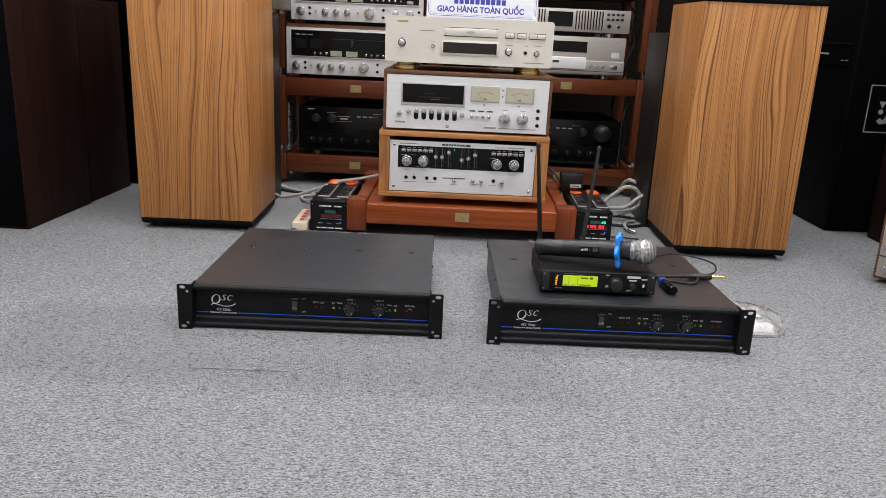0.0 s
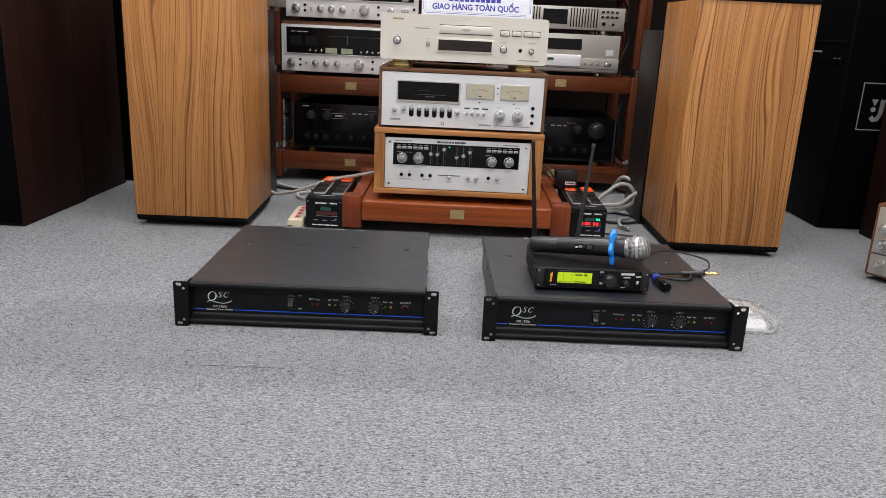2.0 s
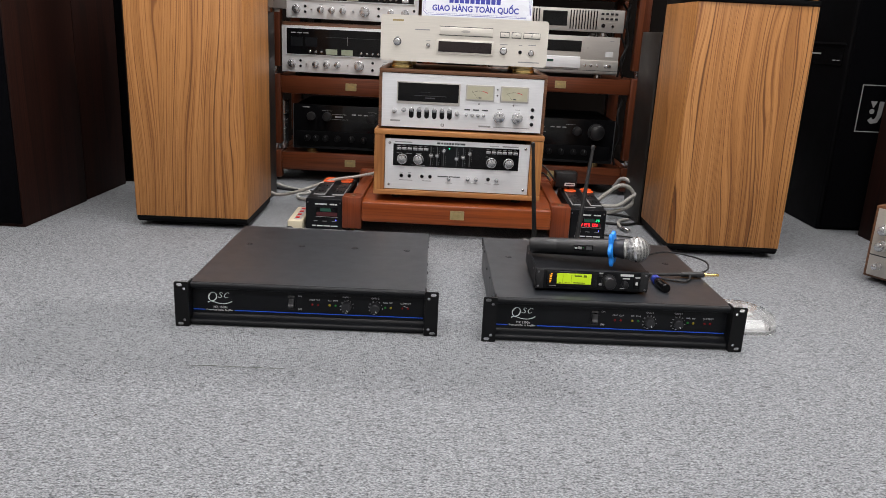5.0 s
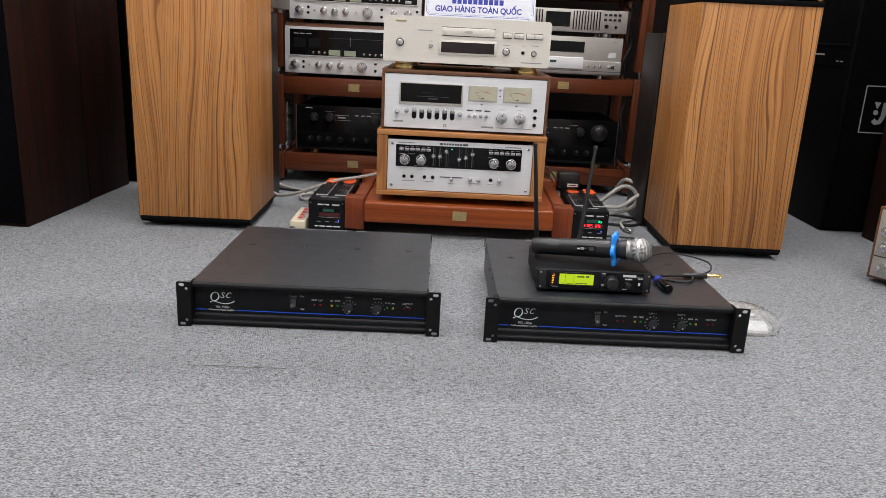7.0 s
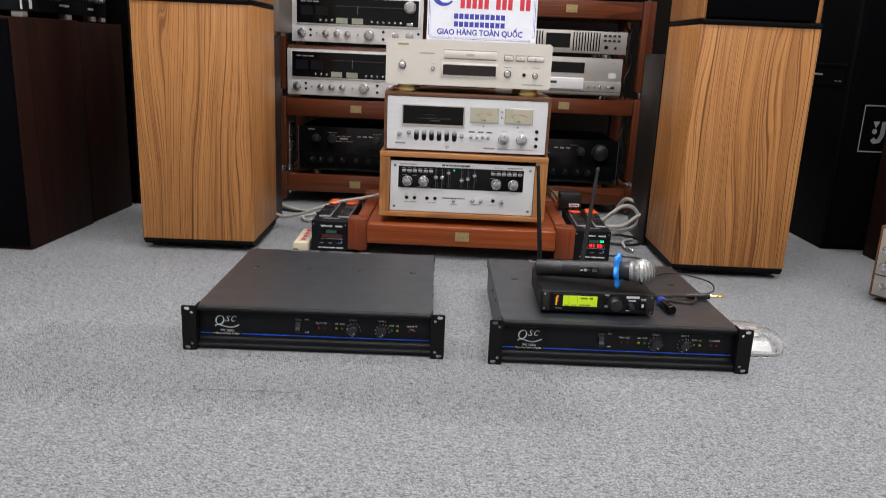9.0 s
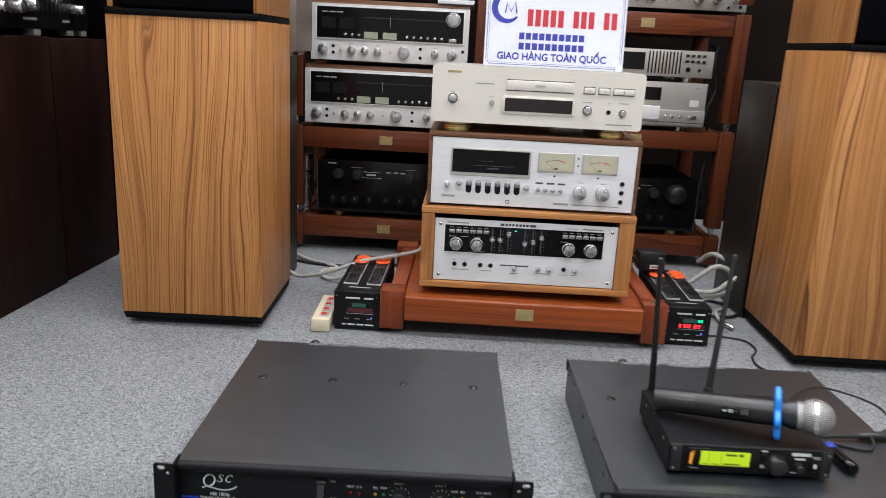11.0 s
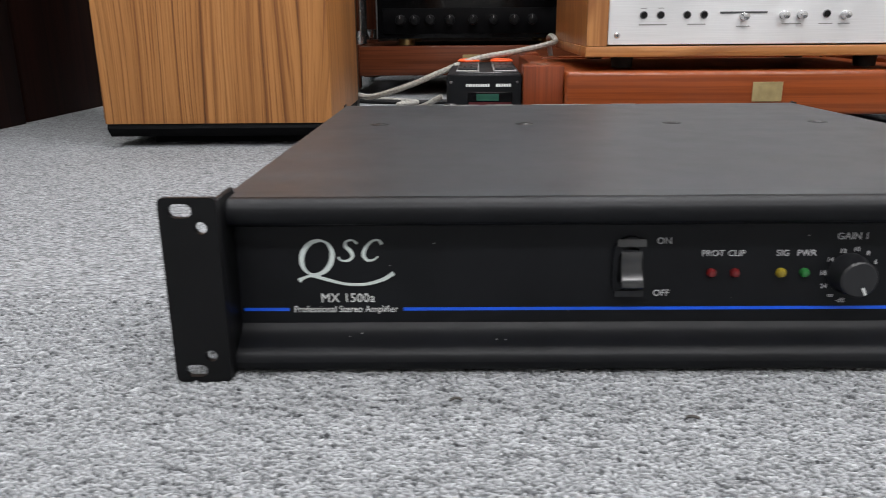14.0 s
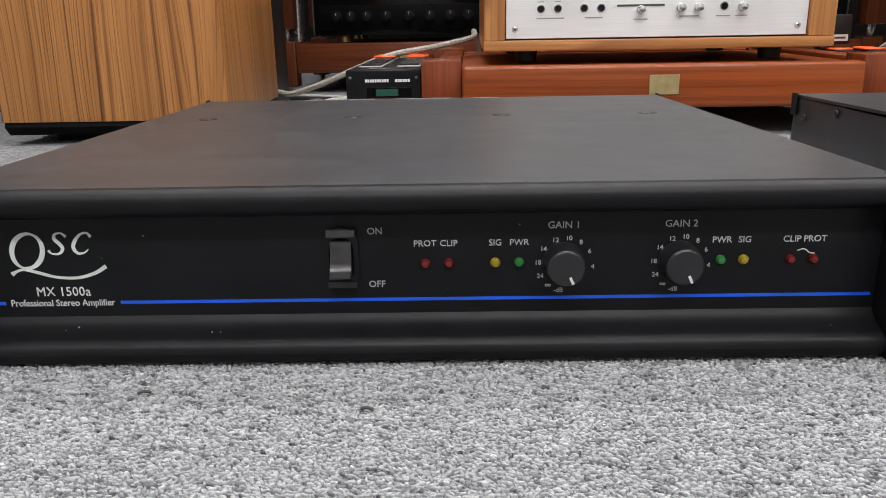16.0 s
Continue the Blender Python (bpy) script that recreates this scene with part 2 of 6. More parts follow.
ORANGE = plain("orange_plastic", (0.80, 0.105, 0.018), 0.4, 0, 0.08, 60)
CREAM = plain("cream_plastic", (0.56, 0.50, 0.36), 0.42, 0, 0.06, 40)
RED_PLASTIC = plain("red_plastic", (0.52, 0.025, 0.02), 0.35, 0, 0.08, 60)
GREY_SLEEVE = plain("grey_braided_sleeve", (0.36, 0.35, 0.32), 0.6, 0, 0.35, 260, 500, 0.0006)
METER_FACE = plain("meter_card", (0.44, 0.42, 0.31), 0.4, 0, 0.06, 40)
METER_GREEN = plain("meter_card_green", (0.30, 0.33, 0.24), 0.4, 0, 0.08, 40)
DARK_WINDOW = plain("smoked_window", (0.004, 0.004, 0.0045), 0.1, 0, 0.1, 20, 0, 0.0002, 0.22)
WINE_WINDOW = plain("wine_display_window", (0.012, 0.006, 0.007), 0.1, 0, 0.1, 20)
LED_RED = plain("red_lens", (0.11, 0.008, 0.009), 0.15, 0, 0.05, 60)
LED_AMBER = plain("amber_lens", (0.25, 0.19, 0.018), 0.15, 0, 0.05, 60)
LED_GREEN = plain("green_lens", (0.02, 0.13, 0.03), 0.15, 0, 0.05, 60)
LCD = glow("lit_green_display", (0.36, 0.50, 0.008), 0.6)
LCD_DARK = plain("display_segments", (0.12, 0.17, 0.004), 0.4)
AMBER_LIT = glow("lit_amber_segment", (0.9, 0.35, 0.02), 0.9)
RED_LIT = glow("lit_red_digits", (1.0, 0.02, 0.03), 2.2)
GREEN_LIT = glow("lit_green_digits", (0.02, 0.9, 0.35), 1.4)
BLUE_LIT = glow("lit_blue_lamp", (0.08, 0.1, 1.0), 4.0)
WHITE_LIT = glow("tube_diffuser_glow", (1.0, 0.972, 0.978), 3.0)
DIM_GREEN = plain("unlit_green_display", (0.02, 0.07, 0.05), 0.2, 0, 0.1, 40)
DIM_RED = plain("unlit_red_display", (0.06, 0.014, 0.016), 0.2, 0, 0.1, 40)
WALL_PAINT = plain("wall_paint", (0.55, 0.54, 0.51), 0.8, 0, 0.05, 3, 120, 0.0005)
BACK_WALL = plain("brown_wall_panelling", (0.006, 0.004, 0.003), 0.75, 0, 0.25, 3, 120, 0.0005, 0.08)
CEIL_PAINT = plain("ceiling_paint", (0.75, 0.75, 0.73), 0.9, 0, 0.04, 3)
WHITE_BITS = plain("white_reflector_plastic", (0.34, 0.34, 0.335), 0.35, 0, 0.08, 40)


def glass_mat(name, tint=(0.95, 0.96, 0.96), rough=0.06):
    m, nt, b = nodes_of(name)
    b.inputs["Base Color"].default_value = (*tint, 1)
    b.inputs["Transmission Weight"].default_value = 1.0
    b.inputs["Roughness"].default_value, b.inputs["IOR"].default_value = rough, 1.3
    return m


CLEAR = glass_mat("clear_plastic", rough=0.16)


def carpet_mat():
    """Grey loop pile: short loops lying along x with shade painted in the gaps, and broken darker rows."""
    m, nt, b = nodes_of("grey_loop_carpet")
    v0 = coords(nt)
    wob = nt.nodes.new("ShaderNodeTexNoise")
    wob.inputs["Scale"].default_value, wob.inputs["Detail"].default_value = 210, 2
    link(nt, v0, wob.inputs["Vector"])
    off = nt.nodes.new("ShaderNodeVectorMath")
    off.operation = "MULTIPLY_ADD"
    off.inputs[1].default_value = (0.004, 0.004, 0)
    link(nt, wob.outputs["Color"], off.inputs[0])
    link(nt, v0, off.inputs[2])
    mp = nt.nodes.new("ShaderNodeMapping")
    mp.inputs["Scale"].default_value = (310, 680, 1)
    link(nt, off.outputs[0], mp.inputs["Vector"])
    vor = nt.nodes.new("ShaderNodeTexVoronoi")
    vor.inputs["Scale"].default_value = 1.0
    link(nt, mp.outputs["Vector"], vor.inputs["Vector"])
    sep = nt.nodes.new("ShaderNodeSeparateColor")
    link(nt, vor.outputs["Color"], sep.inputs[0])
    yarn = ramp(nt, sep.outputs[0], [(0.0, (0.165, 0.171, 0.178)), (0.14, (0.262, 0.272, 0.282)), (0.8, (0.318, 0.329, 0.340)), (1.0, (0.385, 0.397, 0.408))])
    # crevice shade between the loops, multiplied into the yarn colour
    gap_shade = ramp(nt, vor.outputs["Distance"], [(0.36, (1, 1, 1)), (0.78, (0.40, 0.40, 0.41))])
    c = mixc(nt, 0.85, yarn, gap_shade, "MULTIPLY")
    c = mixc(nt, 0.9, c, flecks(nt), "MULTIPLY")
    patch = noise_tex(nt, v0, 5, 5, 0.6)
    c = mixc(nt, 0.5, c, ramp(nt, patch, [(0.3, (0.86, 0.86, 0.87)), (0.7, (1, 1, 1))]), "MULTIPLY")
    link(nt, c, b.inputs["Base Color"])
    b.inputs["Roughness"].default_value = 0.95
    b.inputs["Specular IOR Level"].default_value = 0.12
    inv = nt.nodes.new("ShaderNodeMath")
    inv.operation = "SUBTRACT"
    inv.inputs[0].default_value = 1.0
    link(nt, vor.outputs["Distance"], inv.inputs[1])
    bump(nt, b, inv.outputs[0], 0.7, 0.002)
    return m


def flecks(nt):
    """Short dark dashes along the rows, of two lengths."""
    long = noise_tex(nt, coords(nt, (1, 5.5, 1)), 62, 3, 0.6)
    short = noise_tex(nt, coords(nt, (1, 3.0, 1)), 150, 2, 0.55)
    a = ramp(nt, long, [(0.335, (0.36, 0.36, 0.37)), (0.415, (0.93, 0.93, 0.93)), (0.68, (1.12, 1.12, 1.12))])
    d = ramp(nt, short, [(0.32, (0.40, 0.40, 0.41)), (0.41, (0.95, 0.95, 0.95)), (0.68, (1.10, 1.10, 1.10))])
    return mixc(nt, 1.0, a, d, "MULTIPLY")


def pile_mat():
    m, nt, b = nodes_of("grey_loop_pile")
    geo = nt.nodes.new("ShaderNodeNewGeometry")
    c = ramp(nt, geo.outputs["Random Per Island"], [(0.0, (0.130, 0.135, 0.140)), (0.16, (0.238, 0.246, 0.255)), (0.8, (0.300, 0.310, 0.320)), (1.0, (0.365, 0.377, 0.387))])
    c = mixc(nt, 1.0, c, flecks(nt), "MULTIPLY")
    fibre = noise_tex(nt, coords(nt), 2200, 2)
    c = mixc(nt, 0.6, c, ramp(nt, fibre, [(0.35, (0.75, 0.75, 0.76)), (0.6, (1, 1, 1))]), "MULTIPLY")
    link(nt, c, b.inputs["Base Color"])
    b.inputs["Roughness"].default_value = 0.95
    b.inputs["Specular IOR Level"].default_value = 0.1
    return m


PILE = pile_mat()
CARPET = carpet_mat()


# ---- mesh helpers ----
def box(x0, y0, z0, x1, y1, z1, r=0.0, seg=2):
    bm = bmesh.new()
    bmesh.ops.create_cube(bm, size=1.0, matrix=Matrix.Translation(((x0 + x1) / 2, (y0 + y1) / 2, (z0 + z1) / 2)) @ Matrix.Diagonal((x1 - x0, y1 - y0, z1 - z0, 1)))
    if r:
        bmesh.ops.bevel(bm, geom=bm.edges[:], offset=r, segments=seg, profile=0.5, affect="EDGES")
    return bm


def turned(profile, at, axis="y", n=24):
    """A solid of revolution. profile: (distance along the axis, radius) pairs; axis y runs towards the viewer."""
    bm = bmesh.new()
    way = {"y": Vector((0, -1, 0)), "z": Vector((0, 0, 1)), "x": Vector((1, 0, 0)), "back": Vector((0, 1, 0))}[axis] if isinstance(axis, str) else Vector(axis).normalized()
    side = way.orthogonal().normalized()
    up = way.cross(side)
    rings = []
    for d, r in profile:
        rings.append([bm.verts.new(Vector(at) + way * d + (side * math.cos(a) + up * math.sin(a)) * max(r, 1e-5)) for a in (2 * math.pi * k / n for k in range(n))])
    for a, b in zip(rings, rings[1:]):
        for k in range(n):
            bm.faces.new((a[k], a[(k + 1) % n], b[(k + 1) % n], b[k]))
    bm.faces.new(rings[0][::-1])
    bm.faces.new(rings[-1])
    return bm


def disc_knob(x, y, z, r, d, n=24):
    return turned([(0, r), (d * 0.85, r * 0.96), (d, r * 0.84)], (x, y, z), "y", n)


def prism(outline, x0, x1):
    """Extrudes a (y, z) outline along x."""
    bm = bmesh.new()
    a = [bm.verts.new((x0, y, z)) for y, z in outline]
    b = [bm.verts.new((x1, y, z)) for y, z in outline]
    n = len(outline)
    for k in range(n):
        bm.faces.new((a[k], a[(k + 1) % n], b[(k + 1) % n], b[k]))
    bm.faces.new(a[::-1])
    bm.faces.new(b)
    return bm


def plate(outline, y0, y1):
    """Extrudes an (x, z) outline along y."""
    bm = bmesh.new()
    a = [bm.verts.new((x, y0, z)) for x, z in outline]
    b = [bm.verts.new((x, y1, z)) for x, z in outline]
    n = len(outline)
    for k in range(n):
        bm.faces.new((a[k], a[(k + 1) % n], b[(k + 1) % n], b[k]))
    bm.faces.new(a[::-1])
    bm.faces.new(b)
    return bm


def smooth_path(points, steps=8):
    pts = [Vector(p) for p in points]
    pts = [2 * pts[0] - pts[1]] + pts + [2 * pts[-1] - pts[-2]]
    out = []
    for k in range(1, len(pts) - 2):
        p0, p1, p2, p3 = pts[k - 1:k + 3]
        for s in range(steps):
            t = s / steps
            out.append(0.5 * ((2 * p1) + (p2 - p0) * t + (2 * p0 - 5 * p1 + 4 * p2 - p3) * t * t + (3 * p1 - p0 - 3 * p2 + p3) * t ** 3))
    out.append(pts[-2])
    return out


def tube(points, r, n=10, steps=8, radii=None):
    path = smooth_path(points, steps)
    bm = bmesh.new()
    rings = []
    side = None
    for k, p in enumerate(path):
        way = (path[min(k + 1, len(path) - 1)] - path[max(k - 1, 0)]).normalized()
        side = way.orthogonal().normalized() if side is None else (side - way * side.dot(way)).normalized()
        up = way.cross(side)
        rr = r if radii is None else r * (radii[0] + (radii[1] - radii[0]) * k / (len(path) - 1))
        rings.append([bm.verts.new(p + (side * math.cos(a) + up * math.sin(a)) * rr) for a in (2 * math.pi * j / n for j in range(n))])
    for a, b in zip(rings, rings[1:]):
        for k in range(n):
            bm.faces.new((a[k], a[(k + 1) % n], b[(k + 1) % n], b[k]))
    bm.faces.new(rings[0][::-1])
    bm.faces.new(rings[-1])
    return bm


def joined(*bms):
    out = bmesh.new()
    for b in bms:
        me = bpy.data.meshes.new("tmp")
        b.to_mesh(me)
        b.free()
        out.from_mesh(me)
        bpy.data.meshes.remove(me)
    return out


def part(name, bm, material, parent=None, label=""):
    bmesh.ops.recalc_face_normals(bm, faces=bm.faces[:])
    me = bpy.data.meshes.new(name)
    bm.to_mesh(me)
    bm.free()
    me.materials.append(material)
    for f in me.polygons:
        f.use_smooth = True
    me.set_sharp_from_angle(angle=radians(38))
    ob = new(name, me)
    if parent is not None:
        ob.parent = parent
    if label:
        ob["label"] = label
    return ob


def thing(name, m, label, category, group="", kind=""):
    ob = new(name)
    ob.empty_display_size = 0.05
    ob.matrix_world = m
    return tagged(ob, label, category, group, kind)


def lettering(words, size, parent, material, x, y, z, align="CENTER", name="lettering", shear=0.0, deep=0.00015, wide=1.0, m=None, bold=0.0, space=1.0):
    """Raised print on a face that looks along -y."""
    cu = bpy.data.curves.new("words", "FONT")
    cu.body, cu.size, cu.extrude, cu.align_x, cu.align_y, cu.shear = words, size, deep, align, "CENTER", shear
    cu.resolution_u, cu.offset, cu.space_character = 3, bold, space
    tmp = bpy.data.objects.new("words", cu)
    scene.collection.objects.link(tmp)
    bpy.context.view_layer.update()
    me = bpy.data.meshes.new_from_object(tmp.evaluated_get(bpy.context.evaluated_depsgraph_get()))
    bpy.data.objects.remove(tmp)
    me.transform((m or Matrix.Translation((x, y, z))) @ pose(0, 0, 0, 90) @ Matrix.Diagonal((wide, 1, 1, 1)))
    me.materials.clear()
    me.materials.append(material)
    ob = new(name, me)
    ob.parent = parent
    return ob


def bars(parent, y, rows, material, name="print_bar", deep=0.0003):
    """Print too small to read: one thin plate for each (x0, x1, z0, z1)."""
    for x0, x1, z0, z1 in rows:
        part(name, box(x0, y - deep, z0, x1, y, z1), material, parent)


# ---- the room ----
X0, X1, Y0, Y1 = -2.4, 3.2, -3.4, 2.15
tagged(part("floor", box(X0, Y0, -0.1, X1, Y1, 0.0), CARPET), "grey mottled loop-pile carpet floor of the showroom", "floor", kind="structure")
tagged(part("wall_north", box(X0 - 0.15, Y1, -0.1, X1 + 0.15, Y1 + 0.15, CEIL + 0.1), BACK_WALL), "dark brown panelled wall behind the racks", "wall", kind="structure")
tagged(part("wall_south", box(X0 - 0.15, Y0 - 0.15, -0.1, X1 + 0.15, Y0, CEIL + 0.1), WALL_PAINT), "plain light painted wall of the showroom", "wall", kind="structure")
tagged(part("wall_west", box(X0 - 0.15, Y0, -0.1, X0, Y1, CEIL + 0.1), WALL_PAINT), "plain light painted side wall", "wall", kind="structure")
tagged(part("wall_east", box(X1, Y0, -0.1, X1 + 0.15, Y1, CEIL + 0.1), WALL_PAINT), "plain light painted side wall", "wall", kind="structure")
tagged(part("ceiling", box(X0, Y0, CEIL, X1, Y1, CEIL + 0.1), CEIL_PAINT), "plain white painted ceiling", "ceiling", kind="structure")
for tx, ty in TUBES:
    fx = thing("ceiling_light", pose(tx, ty, CEIL), "assumed white recessed fluorescent ceiling light out of view, switched on", "ceiling light", "ceiling lights")
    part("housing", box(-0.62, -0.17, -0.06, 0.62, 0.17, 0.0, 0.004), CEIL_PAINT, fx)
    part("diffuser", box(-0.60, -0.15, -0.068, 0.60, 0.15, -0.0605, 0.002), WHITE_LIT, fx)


# ---- power amplifiers on the carpet ----
ROCKER = plain("rocker_gloss", (0.020, 0.021, 0.023), 0.2, 0, 0.25, 90)
WORN_STICKER = plain("worn_grey_sticker", (0.11, 0.11, 0.11), 0.6, 0, 0.4, 180)
KNOB_GREY = plain("charcoal_knob_plastic", (0.010, 0.0105, 0.0125), 0.42, 0, 0.15, 60, 900, 0.0001)
AW, AH = 0.4826, 0.088
EAR = 0.0245


def arc(cx, cz, r, a0, a1, n):
    return [(cx + r * math.cos(radians(a0 + (a1 - a0) * k / n)), cz + r * math.sin(radians(a0 + (a1 - a0) * k / n))) for k in range(n + 1)]


def rounded_slot(cx, cz, hw, hh, n=5):
    r = min(hw, hh)
    out = []
    for sx, sz, a in ((1, 1, 0), (-1, 1, 90), (-1, -1, 180), (1, -1, 270)):
        out += arc(cx + sx * (hw - r), cz + sz * (hh - r), r, a, a + 90, n)
    return [p for k, p in enumerate(out) if math.hypot(p[0] - out[k - 1][0], p[1] - out[k - 1][1]) > 1e-6]


def pierced(outline, holes, y0, y1):
    """A plate in x and z with holes right through it."""
    bm = bmesh.new()
    loops = []
    for lp in [outline] + holes:
        vs = [bm.verts.new((x, y0, z)) for x, z in lp]
        for k in range(len(vs)):
            bm.edges.new((vs[k], vs[(k + 1) % len(vs)]))
        loops.append(vs)
    bmesh.ops.triangle_fill(bm, use_beauty=True, use_dissolve=False, edges=bm.edges[:])
    geo = bmesh.ops.extrude_face_region(bm, geom=bm.faces[:])
    for v in [g for g in geo["geom"] if isinstance(g, bmesh.types.BMVert)]:
        v.co.y = y1
    return bm


def ribbon(points, widths, y0, y1):
    """A flat stroke in x and z along points, of varying width."""
    left, right = [], []
    n = len(points)
    for k, (x, z) in enumerate(points):
        xa, za = points[max(k - 1, 0)]
        xb, zb = points[min(k + 1, n - 1)]
        l = math.hypot(xb - xa, zb - za) or 1
        nx, nz = -(zb - za) / l, (xb - xa) / l
        w = widths[k] / 2
        left.append((x + nx * w, z + nz * w))
        right.append((x - nx * w, z - nz * w))
    bm = bmesh.new()
    a = [bm.verts.new((x, y0, z)) for x, z in left]
    b = [bm.verts.new((x, y0, z)) for x, z in right]
    c = [bm.verts.new((x, y1, z)) for x, z in left]
    d = [bm.verts.new((x, y1, z)) for x, z in right]
    for k in range(n - 1):
        bm.faces.new((a[k], a[k + 1], b[k + 1], b[k]))
        bm.faces.new((c[k], c[k + 1], a[k + 1], a[k]))
        bm.faces.new((b[k], b[k + 1], d[k + 1], d[k]))
    return bm


def stroke(points, widths, y0, y1, steps=7):
    """A smooth stroke of varying width through the points."""
    path = smooth_path([(x, 0, z) for x, z in points], steps)
    n = len(path) - 1
    w = [float(np.interp(k / n * (len(widths) - 1), range(len(widths)), widths)) for k in range(n + 1)]
    return ribbon([(p.x, p.z) for p in path], w, y0, y1)


def power_amp(m, label):
    amp = thing("power_amplifier", m, label, "power amplifier", "rack power amplifiers")
    F = 0.0225                                   # the face lies this far behind the ears
    x0, x1 = EAR + 0.0005, AW - EAR - 0.0005
    # front extrusion: bottom roll, scoop with a crisp upper edge, flat face
    prof = [(0.030, 0.0015), (0.014, 0.0015)] + arc(0.0125, 0.0075, 0.0060, 270, 180, 5) + arc(0.0125, 0.0075, 0.0060, 180, 125, 4)
    prof += [(0.0118, 0.0136), (0.0152, 0.0150), (0.0188, 0.0170), (0.0214, 0.0194), (F - 0.0004, 0.0206), (F, 0.0210), (F, 0.0690), (0.030, 0.0690)]
    part("front_panel", prism(prof, x0, x1), BLACK_PANEL, amp, "black moulded front panel with a scooped lower lip")
    # brow rolls on from the cover; its shade is put into this darker black
    brow = [(0.0300, 0.0692), (F, 0.0692), (0.0216, 0.0710)] + arc(0.0175, 0.0773, 0.0067, 230, 75, 14) + [(0.0300, 0.0828)]
    part("brow", prism(brow, x0, x1), BLACK_PANEL, amp, "rounded black brow above the face, darkened for its shade")
    # strip kept in the lighter cover coat, where the edge catches light
    part("cover_lip", prism([(0.0300, 0.0829), (0.0198, 0.0833), (0.0190, 0.0839), (0.0300, 0.0841)], x0, x1), BLACK_COAT, amp)
    top = part("top_cover", prism([(0.0301, 0.0816), (0.0301, 0.0840), (0.4440, 0.0790), (0.4440, 0.0765)], EAR - 0.002, AW - EAR + 0.002), BLACK_COAT, amp, "black powder-coated steel top cover")
    part("chassis", box(EAR - 0.001, 0.0305, 0.004, AW - EAR + 0.001, 0.4425, 0.0762), BLACK_COAT, amp)
    for sx in (0, 1):
        def fx(x):
            return AW - x if sx else x
        a, b = sorted((fx(-0.0010), fx(EAR)))
        r = 0.0025
        out = []
        for ux, uz, ang in ((b - r, AH - r, 0), (a + r, AH - r, 90), (a + r, 0.001 + r, 180), (b - r, 0.001 + r, 270)):
            out += arc(ux, uz, r, ang, ang + 90, 3)
        holes = [rounded_slot(fx(0.0085), 0.0822, 0.0052, 0.0032), rounded_slot(fx(0.0170), 0.0745, 0.0028, 0.0028),
                 rounded_slot(fx(0.0160), 0.0140, 0.0028, 0.0028), rounded_slot(fx(0.0085), 0.0066, 0.0052, 0.0030)]
        ear = part("rack_ear", pierced(out, holes, 0.0, 0.003), BLACK_STEEL, amp, "black rack ear with slotted and round holes")
        c, d = sorted((fx(EAR - 0.003), fx(EAR)))
        part("flange", box(c, 0.0032, 0.0015, d, 0.0290, AH - 0.0015, 0.0006, 1), BLACK_STEEL, ear)
        for k, sy in enumerate((0.09, 0.17, 0.26, 0.36, 0.42)):
            part("side_screw", turned([(0, 0.0036), (0.0012, 0.0034), (0.0020, 0.0018)], (fx(EAR - 0.002), sy, 0.070 if k % 2 else 0.060), (1 if sx else -1, 0, 0), 10), TOP_SCREW, amp)
        e, f = sorted((fx(EAR - 0.0021), fx(EAR - 0.0036)))
        part("rear_tab", box(e, 0.4360, 0.0600, f, 0.4470, 0.0803, 0.0004, 1), BLACK_STEEL, amp)
    for sx in (0.0695, 0.1835, 0.2995, 0.4135):
        # flat disc in a darker black paints the pit's shade round each screw
        d = part("screw_dimple", turned([(0, 0.0076), (0.0003, 0.0072)], (sx, 0.2865, 0.0808), "z", 18), BLACK_STEEL, top)
        part("top_screw", turned([(0, 0.0044), (0.0003, 0.0041), (0.0007, 0.0024)], (sx, 0.2865, 0.0810), "z", 14), TOP_SCREW, d)
        part("screw_slot", box(sx - 0.0026, 0.2860, 0.0814, sx + 0.0026, 0.2870, 0.0818), BLACK_GLOSS, d)
    for a, b in ((0.118, 0.152), (0.160, 0.186), (0.205, 0.262), (0.282, 0.306)):
        part("sticker", box(a, 0.4355, 0.0791, b, 0.4425, 0.0794), WORN_STICKER, top, "pale worn sticker at the rear edge")
    part("terminal_cap", turned([(0, 0.010), (0.012, 0.009), (0.016, 0.005)], (0.125, 0.456, 0.063), "z", 14), BLACK_PLASTIC, amp)
    part("rear_lip", box(EAR, 0.4442, 0.010, AW - EAR, 0.4475, 0.0775), BLACK_COAT, amp)
    for fxx in (0.05, AW - 0.05):
        for fy in (0.06, 0.40):
            part("foot", turned([(0, 0.010), (0.0045, 0.009)], (fxx, fy, 0.0), "z", 14), RUBBER, amp)
    y = F - 0.0002
    # blue stripe, broken by the printed line
    for a, b in ((x0 + 0.0015, 0.0480), (0.1030, x1 - 0.002)):
        part("stripe", box(a, y - 0.0002, 0.0272, b, y + 0.0002, 0.0287), BLUE_INK, amp, "bright blue stripe")
    lettering("Professional Stereo Amplifier", 0.0047, amp, WHITE_INK, 0.0753, y, 0.0279, wide=0.895)
    lettering("MX 1500a", 0.0064, amp, WHITE_INK, 0.0765, y, 0.0335, wide=0.92, space=1.06)
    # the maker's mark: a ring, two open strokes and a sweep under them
    ring = [(0.0628 + 0.0072 * math.cos(t) + 0.0013 * math.sin(t), 0.0539 + 0.0084 * math.sin(t)) for t in (math.radians(100 + 7.5 * k) for k in range(49))]
    part("emblem_ring", ribbon(ring, [0.0009 + 0.0015 * abs(math.cos(math.radians(7.5 * k + 118))) for k in range(49)], y - 0.0003, y), PALE_INK, amp)
